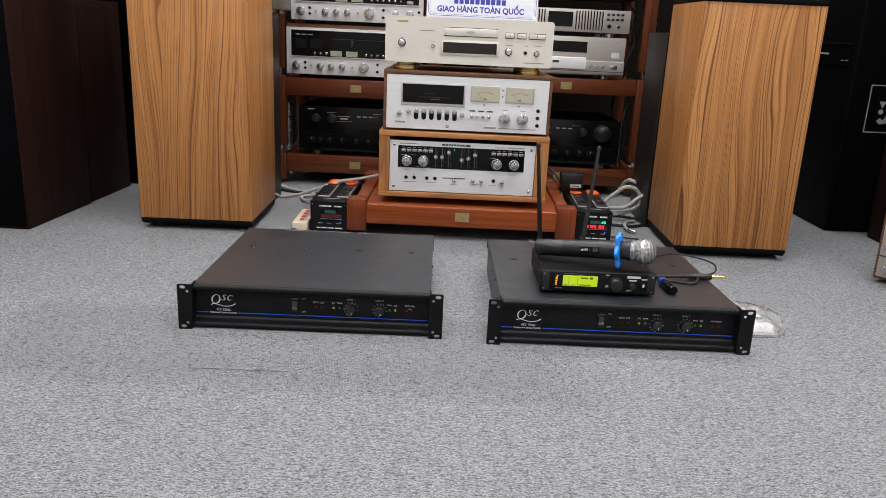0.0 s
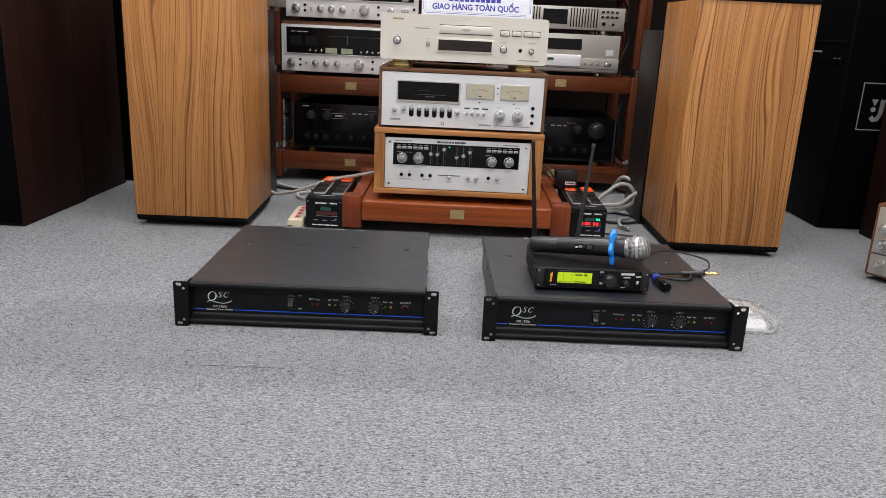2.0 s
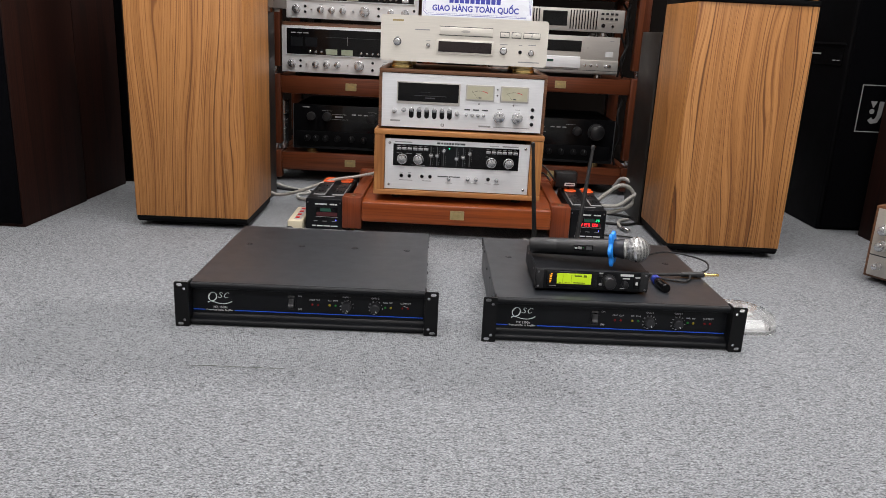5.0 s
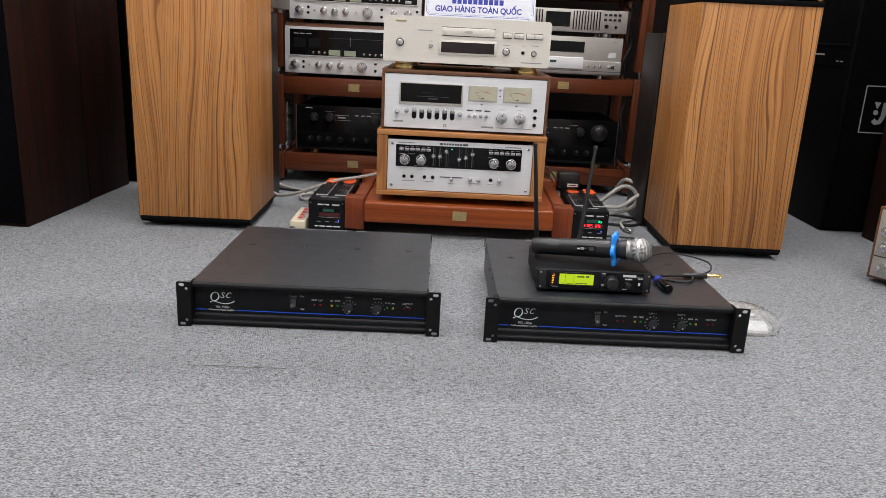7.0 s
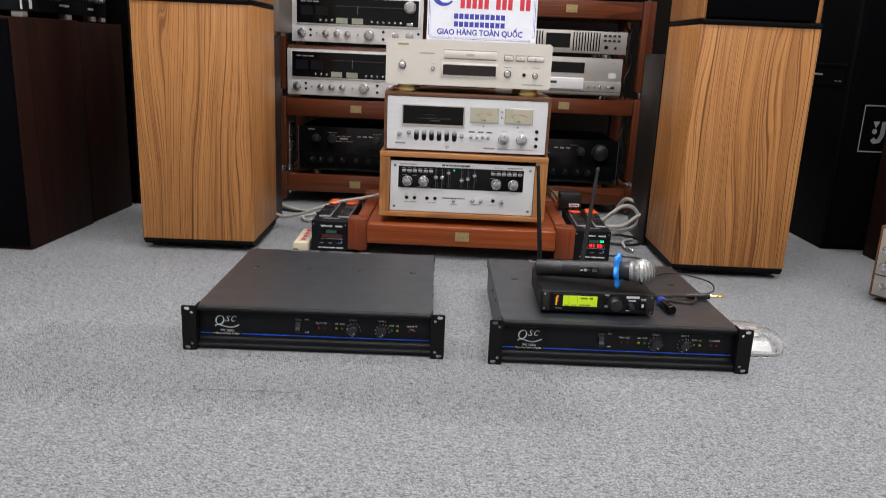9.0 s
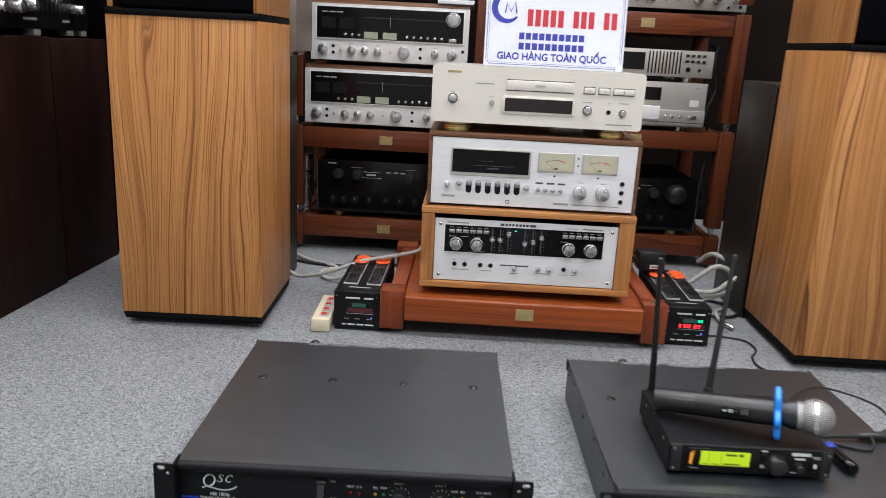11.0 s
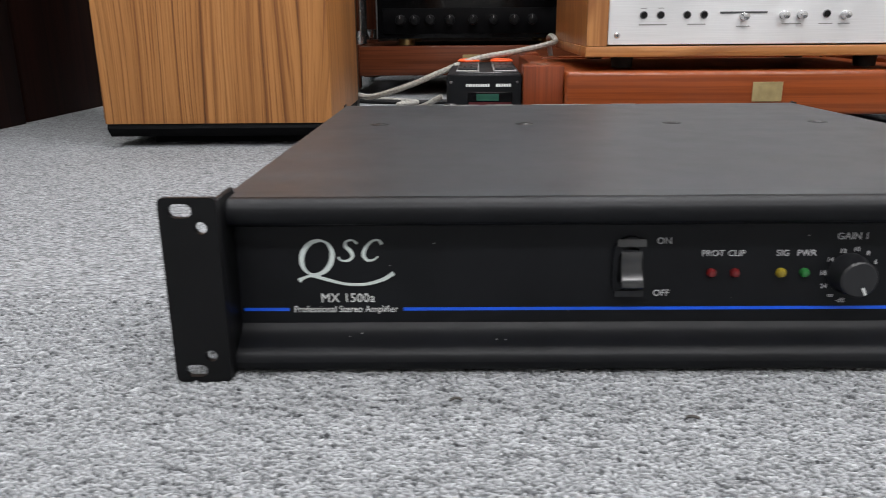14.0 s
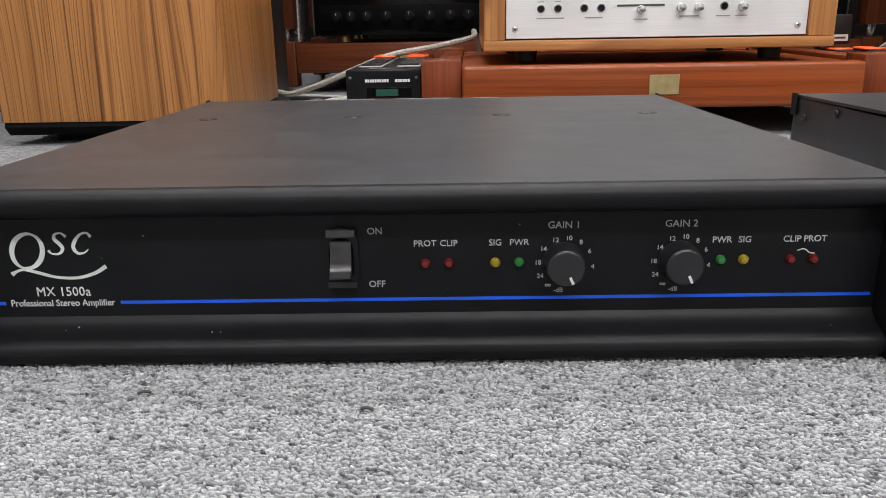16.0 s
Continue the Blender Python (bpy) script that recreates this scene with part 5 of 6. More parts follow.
# ---- power filters and strip beside the stand ----
def power_filter(m, label, lit):
    pf = thing("power_filter", m, label, "power conditioner", "power filter boxes")
    W, D, H = 0.1005, 0.30, 0.0890
    part("body", box(0, 0.002, 0.004, W, D, H, 0.0015, 1), BLACK_PANEL, pf)
    part("face_plate", box(0.0005, -0.0008, 0.0045, W - 0.0005, 0.0018, H - 0.0005, 0.0006, 1), BLACK_PANEL, pf)
    for fx in (0.015, W - 0.015):
        for fy in (0.03, D - 0.03):
            part("foot", turned([(0, 0.008), (0.0038, 0.008)], (fx, fy, 0), "z", 12), RUBBER, pf)
    y = -0.0009
    fr = part("display_frame", box(0.028, y - 0.0010, 0.0400, 0.0880, y, 0.0660, 0.0004, 1), BLACK_GLOSS, pf)
    part("frame_line", box(0.028, y - 0.0013, 0.0392, 0.0880, y - 0.0003, 0.0400), GREY_INK, fr)
    part("upper_display", box(0.0400, y - 0.0015, 0.0550, 0.0700, y - 0.0011, 0.0640), DIM_GREEN, fr)
    part("lower_display", box(0.0300, y - 0.0015, 0.0420, 0.0865, y - 0.0011, 0.0530), DIM_RED, fr)
    if lit:
        segs = {"0": "abcdef", "1": "bc", "5": "acdfg", "3": "abcdg", "9": "abcdfg"}

        def digit(ch, x, z, w, h, mt):
            t = w * 0.22
            spots = {"a": (x, z + h - t, x + w, z + h), "g": (x, z + h / 2 - t / 2, x + w, z + h / 2 + t / 2), "d": (x, z, x + w, z + t),
                     "f": (x, z + h / 2, x + t, z + h), "b": (x + w - t, z + h / 2, x + w, z + h), "e": (x, z, x + t, z + h / 2), "c": (x + w - t, z, x + w, z + h / 2)}
            for s in segs[ch]:
                a, b0, c, d = spots[s]
                part("digit_segment", box(a, y - 0.0019, b0, c, y - 0.0016, d), mt, fr)
        for k, ch in enumerate("3155"):
            digit(ch, 0.0315 + k * 0.0068, 0.0436, 0.0048, 0.0080, RED_LIT)
        for k, ch in enumerate("09"):
            digit(ch, 0.0650 + k * 0.0080, 0.0436, 0.0050, 0.0080, RED_LIT)
        for k, ch in enumerate("35"):
            digit(ch, 0.0720 + k * 0.0062, 0.0570, 0.0042, 0.0062, GREEN_LIT)
    bars(pf, y, [(0.026 + 0.0032 * k, 0.0286 + 0.0032 * k, 0.0732, 0.0770) for k in range(10)] + [(0.066 + 0.0034 * k, 0.0688 + 0.0034 * k, 0.0732, 0.0770) for k in range(6)], WHITE_INK, "name_mark")
    bars(pf, y, [(0.022, 0.034, 0.0265, 0.0280), (0.046, 0.058, 0.0265, 0.0280), (0.072, 0.084, 0.0265, 0.0280), (0.031, 0.037, 0.0555, 0.0620), (0.075, 0.081, 0.058, 0.0595)], GREY_INK)
    bars(pf, y, [(0.018, 0.028, 0.0125, 0.0155), (0.031, 0.047, 0.0125, 0.0155), (0.050, 0.066, 0.0125, 0.0155), (0.069, 0.088, 0.0125, 0.0155)], WHITE_INK)
    part("power_lamp", turned([(0, 0.0014), (0.001, 0.001)], (0.083, y, 0.0310), "y", 10), BLUE_LIT, pf)
    # two columns of three sockets, the farthest pair covered in orange
    for cx in (0.030, 0.082):
        part("socket_frame", box(cx - 0.0185, 0.050, H + 0.0002, cx + 0.0135, 0.275, H + 0.0022, 0.0006, 1), GREY_INK, pf)
        for k in range(3):
            y0 = 0.058 + k * 0.072
            so = part("outlet", box(cx - 0.0165, y0, H + 0.0024, cx + 0.0115, y0 + 0.064, H + 0.0050, 0.001), BLACK_PLASTIC, pf)
            if k == 2:
                part("outlet_cover", turned([(0, 0.0180), (0.0015, 0.0185), (0.003, 0.0170)], (cx - 0.0025, y0 + 0.022, H + 0.0052), "z", 24), ORANGE, so, "round orange outlet cover")
                part("outlet_cover", turned([(0, 0.0170), (0.0015, 0.0172), (0.003, 0.0155)], (cx - 0.0025, y0 + 0.052, H + 0.0052), "z", 24), ORANGE, so)
            else:
                for px in (-0.007, 0.002):
                    part("slot", box(cx + px - 0.0012, y0 + 0.022, H + 0.0050, cx + px + 0.0012, y0 + 0.034, H + 0.0053), BLACK_GLOSS, so)
    part("top_print", box(0.028, 0.030, H + 0.0001, 0.075, 0.036, H + 0.0004), GREY_INK, pf)
    for sx in (0.006, W - 0.006):
        part("face_screw", turned([(0, 0.0022), (0.0012, 0.0012)], (sx, y, 0.079), "y", 10), SCREW, pf)
    return pf


power_filter(pose(0.1025, 0.727, 0, 0, 0, -0.6), "black mains filter box with orange outlet covers, display unlit", False)
power_filter(pose(0.8300, 0.752, 0, 0, 0, -0.6), "black mains filter box with red digits lit beside the stand", True)

ps = thing("power_strip", pose(0.0575, 0.700, 0, 0, 0, 1.5), "cream plastic power strip with red rocker switches on the carpet", "power strip")
part("body", box(0, 0, 0.001, 0.040, 0.165, 0.031, 0.003), CREAM, ps)
part("side_groove", box(-0.0003, 0.003, 0.0135, 0.0403, 0.162, 0.0150), GREY_INK, ps)
for k in range(4):
    w = part("switch_seat", box(0.014, 0.018 + k * 0.034, 0.0311, 0.034, 0.044 + k * 0.034, 0.0325, 0.0005, 1), WHITE_BITS, ps)
    part("rocker", box(0.017, 0.024 + k * 0.034, 0.0326, 0.029, 0.038 + k * 0.034, 0.0355, 0.0015), RED_PLASTIC, w, "red rocker switch")

ad = thing("power_adapter", pose(0.815, 0.985, 0.0945, 0, 0, 2), "black plug-in power adapter with a white label on the filter box", "power adapter")
part("body", box(0, 0, 0.008, 0.066, 0.045, 0.054, 0.004), BLACK_PLASTIC, ad)
part("pins", box(0.022, 0.012, 0.0, 0.046, 0.030, 0.008), BLACK_PLASTIC, ad)
part("rating_label", box(0.028, -0.0004, 0.013, 0.060, 0.0, 0.023), WHITE_INK, ad)
bars(ad, -0.0005, [(0.032, 0.056, 0.0165, 0.0195)], DARK_INK)

cable("adapter_cable", [(0.815, 1.00, 0.12), (0.79, 1.02, 0.15), (0.765, 1.05, 0.16), (0.75, 1.12, 0.13), (0.74, 1.16, 0.06), (0.73, 1.20, 0.004)], 0.0028, RUBBER, "thin black cable behind the stand")
cable("power_cable", [(0.80, 1.00, 0.12), (0.782, 1.03, 0.135), (0.765, 1.08, 0.12), (0.76, 1.16, 0.05), (0.78, 1.25, 0.004)], 0.0028, RUBBER, "thin black cable behind the stand")
cable("braided_cable", [(-0.17, 1.22, 0.008), (-0.12, 1.10, 0.008), (-0.07, 1.03, 0.034), (-0.030, 0.985, 0.036), (0.035, 0.950, 0.057), (0.090, 0.943, 0.0795), (0.144, 0.948, 0.0985), (0.215, 0.965, 0.110), (0.272, 0.99, 0.122), (0.276, 1.12, 0.125), (0.30, 1.22, 0.05), (0.34, 1.30, 0.008)], 0.0048, GREY_SLEEVE, "grey braided mains cable hanging over the stand")
cable("braided_cable", [(-0.15, 1.34, 0.007), (-0.06, 1.24, 0.007), (0.03, 1.18, 0.007), (0.00, 1.135, 0.007), (0.012, 1.085, 0.007), (0.045, 1.06, 0.010), (0.085, 1.045, 0.030)], 0.0048, GREY_SLEEVE, "grey braided mains cable on the carpet")
cable("power_cable", [(-0.14, 1.25, 0.005), (-0.02, 1.205, 0.005), (0.08, 1.20, 0.005), (0.20, 1.24, 0.005), (0.32, 1.28, 0.005)], 0.0045, RUBBER, "black mains cable on the carpet under the rack")
cable("braided_cable", [(0.890, 1.07, 0.012), (0.940, 1.06, 0.030), (0.985, 1.05, 0.075), (1.024, 1.05, 0.104), (1.058, 1.05, 0.098), (1.076, 1.05, 0.064), (1.056, 1.05, 0.036), (0.998, 1.04, 0.020), (0.930, 1.06, 0.010)], 0.0062, GREY_SLEEVE, "coiled grey braided mains cable beside the speaker")
cable("braided_cable", [(0.900, 1.09, 0.010), (0.960, 1.05, 0.036), (1.02, 1.03, 0.044), (1.058, 1.03, 0.072), (1.090, 1.05, 0.095), (1.068, 1.20, 0.10), (1.06, 1.30, 0.05)], 0.0062, GREY_SLEEVE, "grey braided mains cable running behind the speaker")
cable("thin_cable", [(0.935, 0.815, 0.004), (0.985, 0.812, 0.004), (1.028, 0.795, 0.004), (1.035, 0.745, 0.004), (1.012, 0.70, 0.004), (1.006, 0.655, 0.004), (1.02, 0.62, 0.004)], 0.0022, RUBBER, "thin black cable lying on the carpet")
cable("power_cable", [(0.940, 0.98, 0.006), (0.985, 0.955, 0.005), (1.045, 0.955, 0.005), (1.075, 0.99, 0.005), (1.066, 1.05, 0.005), (1.00, 1.09, 0.005), (0.90, 1.11, 0.005)], 0.0042, RUBBER, "black mains cable curled on the carpet")
uc = thing("plug_lead", pose(0, 0, 0), "short cable with a pale metal plug lying on the carpet", "cable")
part("cord", tube([(1.055, 1.02, 0.006), (1.022, 0.985, 0.008), (1.008, 0.935, 0.010), (1.008, 0.890, 0.008)], 0.0042, 8), GREY_SLEEVE, uc)
part("plug", turned([(0, 0.0055), (0.03, 0.0055), (0.032, 0.004)], (1.009, 0.892, 0.0075), (0.55, -1.0, 0), 14), CHROME, uc, "pale metal plug")


# ---- racks behind the stand ----
def hifi_rack(cx, y0, levels, label):
    rk = thing("hifi_rack", pose(cx, y0, 0), label, "hi-fi rack", "hardwood hi-fi racks")
    hw, D = 0.286, 0.42
    for k, (a, b) in enumerate(levels):
        part("front_rail", box(-hw + 0.0435, 0.0, a, hw - 0.0435, 0.026, b, 0.003), RACK_X, rk)
        part("rear_rail", box(-hw + 0.0435, D - 0.026, a, hw - 0.0435, D, b, 0.003), RACK_X, rk)
        part("shelf", box(-hw + 0.0435, 0.0264, b - 0.020, hw - 0.0435, D - 0.0264, b - 0.001, 0.001, 1), RACK_X, rk)
        pl = part("name_plate", box(-0.0190, -0.0016, (a + b) / 2 - 0.0125, 0.0190, -0.0001, (a + b) / 2 + 0.0125, 0.0004, 1), DULL_BRASS, rk, "small engraved brass plate")
        part("engraving", box(-0.011, -0.0020, (a + b) / 2 - 0.002, 0.011, -0.0017, (a + b) / 2 + 0.004), BRASS, pl)
        lo = 0.014 if k == 0 else levels[k - 1][1] + 0.030
        for sx in (-1, 1):
            x = sx * (hw - 0.0215)
            for yy in (-0.004, D - 0.043):
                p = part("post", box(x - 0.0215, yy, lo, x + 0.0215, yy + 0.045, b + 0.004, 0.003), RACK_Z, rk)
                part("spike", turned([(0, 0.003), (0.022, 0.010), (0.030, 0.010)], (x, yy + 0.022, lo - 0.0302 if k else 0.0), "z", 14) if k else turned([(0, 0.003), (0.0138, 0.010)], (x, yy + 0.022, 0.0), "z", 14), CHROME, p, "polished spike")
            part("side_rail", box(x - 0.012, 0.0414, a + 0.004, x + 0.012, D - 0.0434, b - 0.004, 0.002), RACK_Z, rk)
    return rk


RL, RR = 1.374, 1.412
hifi_rack(0.137, RL, [(0.043, 0.105), (0.310, 0.370), (0.800, 0.860), (1.12, 1.18)], "dark reddish hardwood hi-fi rack loaded with receivers")
hifi_rack(0.862, RR, [(0.035, 0.095), (0.355, 0.408), (0.678, 0.736), (1.05, 1.11)], "dark reddish hardwood hi-fi rack with silver players")


def receiver(m, label, mirrored=False):
    rc = thing("stereo_receiver", m, label, "stereo receiver", "vintage silver receivers")
    W, D, b, H = 0.445, 0.36, 0.012, 0.166
    for fx in (0.05, W - 0.05):
        for fy in (0.05, D - 0.05):
            part("foot", turned([(0, 0.014), (b, 0.014)], (fx, fy, 0), "z", 14), RUBBER, rc)
    part("case", box(0.001, 0.010, b, W - 0.001, D, H + 0.012, 0.002), WALNUT_X, rc, "walnut veneered case")
    part("face_plate", box(0, 0, b, W, 0.0098, H, 0.001, 1), RECEIVER_SILVER, rc, "silver face plate")
    h = H - b
    z1 = b + h * 0.37
    fr = part("dial_frame", box(0.014, -0.004, z1, W - 0.012, -0.0002, H - 0.005, 0.0015, 1), SILVER, rc)
    part("dial_glass", box(0.018, -0.0048, z1 + 0.004, W - 0.016, -0.0041, H - 0.009), DARK_WINDOW, fr, "black dial glass")
    y = -0.0050
    for k in range(3):
        knob_on(rc, 0.098 + k * 0.0195, y, z1 + 0.014, 0.0038, 0.009, "push_knob", n=10)
    for k in range(6):
        knob_on(rc, 0.272 + k * 0.0195, y, z1 + 0.014, 0.0038, 0.009, "push_knob", n=10)
    for k in range(2):
        part("meter", box(0.151 + k * 0.053, y - 0.0006, z1 + 0.006, 0.190 + k * 0.053, y, z1 + 0.024), METER_GREEN, fr, "small greenish meter")
    part("dial_pointer", box(0.2235, y - 0.0004, z1 + 0.038, 0.2245, y, z1 + 0.066), GREY_INK, fr)
    part("dial_scale", box(0.150, y - 0.0003, z1 + 0.062, 0.380, y, z1 + 0.063), DARK_INK, fr)
    bars(fr, y, [(0.033, 0.048, H - 0.0245, H - 0.0215), (0.053, 0.070, H - 0.0245, H - 0.0215), (0.074, 0.092, H - 0.0245, H - 0.0215)], GREY_INK)
    for a in (0.032, 0.082):
        part("inset_panel", box(a, y - 0.0003, z1 + 0.030, a + 0.040, y, z1 + 0.060), BLACK_PANEL, fr)
    if mirrored:
        knob_on(rc, 0.400, y, H - 0.030, 0.0180, 0.020, "tuning_knob")
        part("key", box(0.389, y - 0.004, z1 + 0.006, 0.411, y, z1 + 0.016, 0.001), CHROME, fr)
    kz = b + h * 0.19
    for kx, r in ((0.034, 0.0130), (0.116, 0.0105), (0.153, 0.0098), (0.190, 0.0098), (0.264, 0.0155), (0.352, 0.0100), (0.400, 0.0120)):
        knob_on(rc, kx, -0.0001, kz, r, 0.018, "knob", n=20, pointer=1)
    for kx, dz in ((0.064, 0.010), (0.064, -0.008), (0.311, 0.012), (0.311, -0.012), (0.438, 0.010)):
        jack_on(rc, kx if kx < 0.43 else 0.430, 0, kz + dz, 0.0048)
    for kx in (0.086, 0.226):
        part("lever", turned([(0, 0.003), (0.010, 0.002), (0.014, 0.0026)], (kx, 0, kz), "y", 10), CHROME, rc)
    bars(rc, -0.0001, [(kx - 0.007, kx + 0.007, kz + 0.0165, kz + 0.0175) for kx in (0.116, 0.153, 0.190, 0.352)], GREY_INK)


receiver(pose(-0.1005, RL - 0.002, 0.371), "vintage silver receiver with a black dial on the rack shelf")
receiver(pose(-0.0840, RL - 0.002, 0.5495), "vintage silver receiver stacked on another, large tuning knob", True)


def black_amp(m, label, big_knob):
    am = thing("black_amplifier", m, label, "stereo amplifier", "black hi-fi amplifiers")
    W, D, b, H = 0.432, 0.34, 0.014, 0.168
    for fx in (0.06, W - 0.06):
        for fy in (0.03, D - 0.05):
            part("foot", turned([(0, 0.018), (b - 0.002, 0.018), (b, 0.014)], (fx, fy, 0), "z", 18), BRASS, am, "gold-coloured foot")
    part("body", box(0.002, 0.008, b, W - 0.002, D, H - 0.002, 0.002), BLACK_SIDE, am)
    part("face_plate", box(0, 0, b, W, 0.0078, H, 0.002), BLACK_GLOSS, am)
    part("edge_trim", box(-0.002 if not big_knob else W - 0.001, -0.001, b, 0.001 if not big_knob else W + 0.002, 0.006, H), SCREW, am)
    part("lower_flap", box(0.012, -0.003, b + 0.010, W - 0.012, -0.0002, b + 0.062, 0.001), BLACK_SIDE, am)
    y = -0.0002
    for kx, kz, r in ((0.062, 0.128, 0.014), (0.118, 0.128, 0.015), (0.275, 0.126, 0.015)) if not big_knob else ((0.060, 0.128, 0.012), (0.300, 0.126, 0.015)):
        knob_on(am, kx, y, kz, r, 0.018, "selector_knob", BLACK_PLASTIC, 24)
    if big_knob:
        knob_on(am, 0.368, y, 0.125, 0.027, 0.024, "volume_knob", BLACK_PLASTIC, 36)
    else:
        knob_on(am, 0.370, y, 0.125, 0.024, 0.024, "volume_knob", BLACK_PLASTIC, 36)
    for kx in (0.050, 0.080, 0.114, 0.156, 0.205, 0.248, 0.292, 0.330):
        kn = knob_on(am, kx, -0.003, 0.052, 0.0105, 0.016, "small_knob", BLACK_STEEL, 18)
        part("pointer", box(kx - 0.0006, -0.0212, 0.0555, kx + 0.0006, -0.0192, 0.0612), GREY_INK, kn)
    bars(am, y, [(0.205 + k * 0.021, 0.219 + k * 0.021, 0.136, 0.140) for k in range(3)], GREY_INK, "button_mark")
    bars(am, y, [(0.032, 0.056, 0.157, 0.160), (0.135, 0.185, 0.136, 0.1375), (0.146, 0.174, 0.126, 0.131), (0.100, 0.136, 0.148, 0.149), (0.130, 0.190, 0.119, 0.120), (0.260, 0.292, 0.148, 0.149)], GREY_INK)


black_amp(pose(-0.065, RL + 0.012, 0.106, 0, 0, 0), "black hi-fi amplifier with many knobs on the bottom shelf", False)
black_amp(pose(0.636, RR + 0.006, 0.096, 0, 0, 0), "black hi-fi amplifier with a large round volume knob", True)
glass_jar = thing("metal_cup", pose(-0.115, RL + 0.075, 0.106), "small bright metal cup beside the black amplifier", "cup")
part("body", turned([(0, 0.016), (0.002, 0.019), (0.150, 0.021), (0.172, 0.023), (0.174, 0.021)], (0, 0, 0), "z", 24), CHROME, glass_jar)
part("band", turned([(0, 0.0222), (0.006, 0.0222)], (0, 0, 0.12), "z", 24), BLACK_GLOSS, glass_jar)


def silver_player(m, tall, label):
    pl = thing("disc_player", m, label, "disc player", "silver disc players")
    W, D = 0.432, 0.30
    b, H = (0.012, 0.138) if tall else (0.014, 0.088)
    for fx in (0.06, W - 0.06):
        for fy in (0.04, D - 0.05):
            part("foot", turned([(0, 0.018), (b - 0.002, 0.018), (b, 0.015)], (fx, fy, 0), "z", 18), CHROME, pl)
    part("cover", box(0.002, 0.008, b, W - 0.002, D, H - 0.001, 0.001), SILVER_DIM, pl)
    part("face_plate", box(0, 0, b, W, 0.0078, H, 0.0012), SILVER_DIM, pl, "satin silver face plate")
    if tall:
        part("display", box(0.155, -0.0012, 0.086, 0.302, -0.0002, 0.122), DARK_WINDOW, pl, "black display window")
        part("ledge", box(0.0, -0.007, b + 0.004, W, -0.0002, 0.060, 0.002), SILVER_DIM, pl)
        tr = part("tray", prism([(-0.0072, 0.028), (-0.013, 0.032), (-0.015, 0.050), (-0.012, 0.068), (-0.0072, 0.070)], 0.150, 0.300), SILVER, pl, "curved disc tray front")
        part("tray_mark", box(0.186, -0.0160, 0.050, 0.208, -0.0152, 0.058), DIM_GREEN, tr)
        for k in range(3):
            knob_on(pl, 0.318 + k * 0.021, -0.0072, 0.042, 0.0042, 0.005, "button", n=14)
        part("key", box(0.384, -0.010, 0.037, 0.408, -0.0072, 0.047, 0.001), CHROME, pl)
        part("sticker", box(0.386, -0.0006, 0.072, 0.412, -0.0002, 0.090), WHITE_INK, pl, "white sticker")
        bars(pl, -0.0002, [(0.398, 0.412, 0.124, 0.1255), (0.322, 0.326, 0.098, 0.101)], GREY_INK)
        part("groove", box(0.0, -0.0076, 0.0245, W, -0.0070, 0.0262), DARK_INK, pl)
    else:
        part("display", box(0.155, -0.0012, 0.030, 0.238, -0.0002, 0.078, 0.0004, 1), DARK_WINDOW, pl, "black display window")
        for x in [0.112 + k * 0.0095 for k in range(4)] + [0.248 + k * 0.0098 for k in range(10)]:
            part("vent_slot", box(x, -0.0006, 0.022, x + 0.0038, -0.0001, 0.083), BLACK_GLOSS, pl)
        for k in range(4):
            for z in (0.055, 0.071):
                part("button", box(0.352 + k * 0.0158, -0.003, z, 0.362 + k * 0.0158, -0.0002, z + 0.007, 0.0008), BLACK_PLASTIC, pl)
        jack_on(pl, 0.362, 0, 0.036, 0.0075)
        jack_on(pl, 0.394, 0, 0.035, 0.0050)


silver_player(pose(0.620, RR - 0.004, 0.409), True, "satin silver disc player with a curved tray on the rack")
silver_player(pose(0.627, RR - 0.004, 0.548), False, "slim satin silver player with upright vent slots")


def top_amp(m, label):
    am = thing("stereo_amplifier", m, label, "stereo amplifier")
    W, D, b, H = 0.435, 0.33, 0.010, 0.150
    part("body", box(0.002, 0.008, b, W - 0.002, D, H - 0.001, 0.001), BLACK_SIDE, am)
    part("face_plate", box(0, 0, b, W, 0.0078, H, 0.0010), SILVER_DIM, am, "silver face plate")
    for fx in (0.05, W - 0.05):
        for fy in (0.04, D - 0.05):
            part("foot", turned([(0, 0.014), (b, 0.014)], (fx, fy, 0), "z", 14), RUBBER, am)
    for kx, r in ((0.060, 0.012), (0.095, 0.011), (0.130, 0.012), (0.165, 0.018), (0.297, 0.016), (0.348, 0.013), (0.400, 0.009)):
        knob_on(am, kx, -0.0001, 0.040, r, 0.016, n=20, pointer=1)
    for k in range(5):
        part("lever", turned([(0, 0.003), (0.012, 0.002), (0.016, 0.0026)], (0.210 + k * 0.016, 0, 0.032 + 0.004 * (k % 2)), "y", 10), CHROME, am)
    jack_on(am, 0.385, 0, 0.020, 0.0045)
    jack_on(am, 0.418, 0, 0.022, 0.0050)
    part("dial_glass", box(0.03, -0.0008, 0.075, W - 0.03, -0.0001, 0.135), DARK_WINDOW, am)


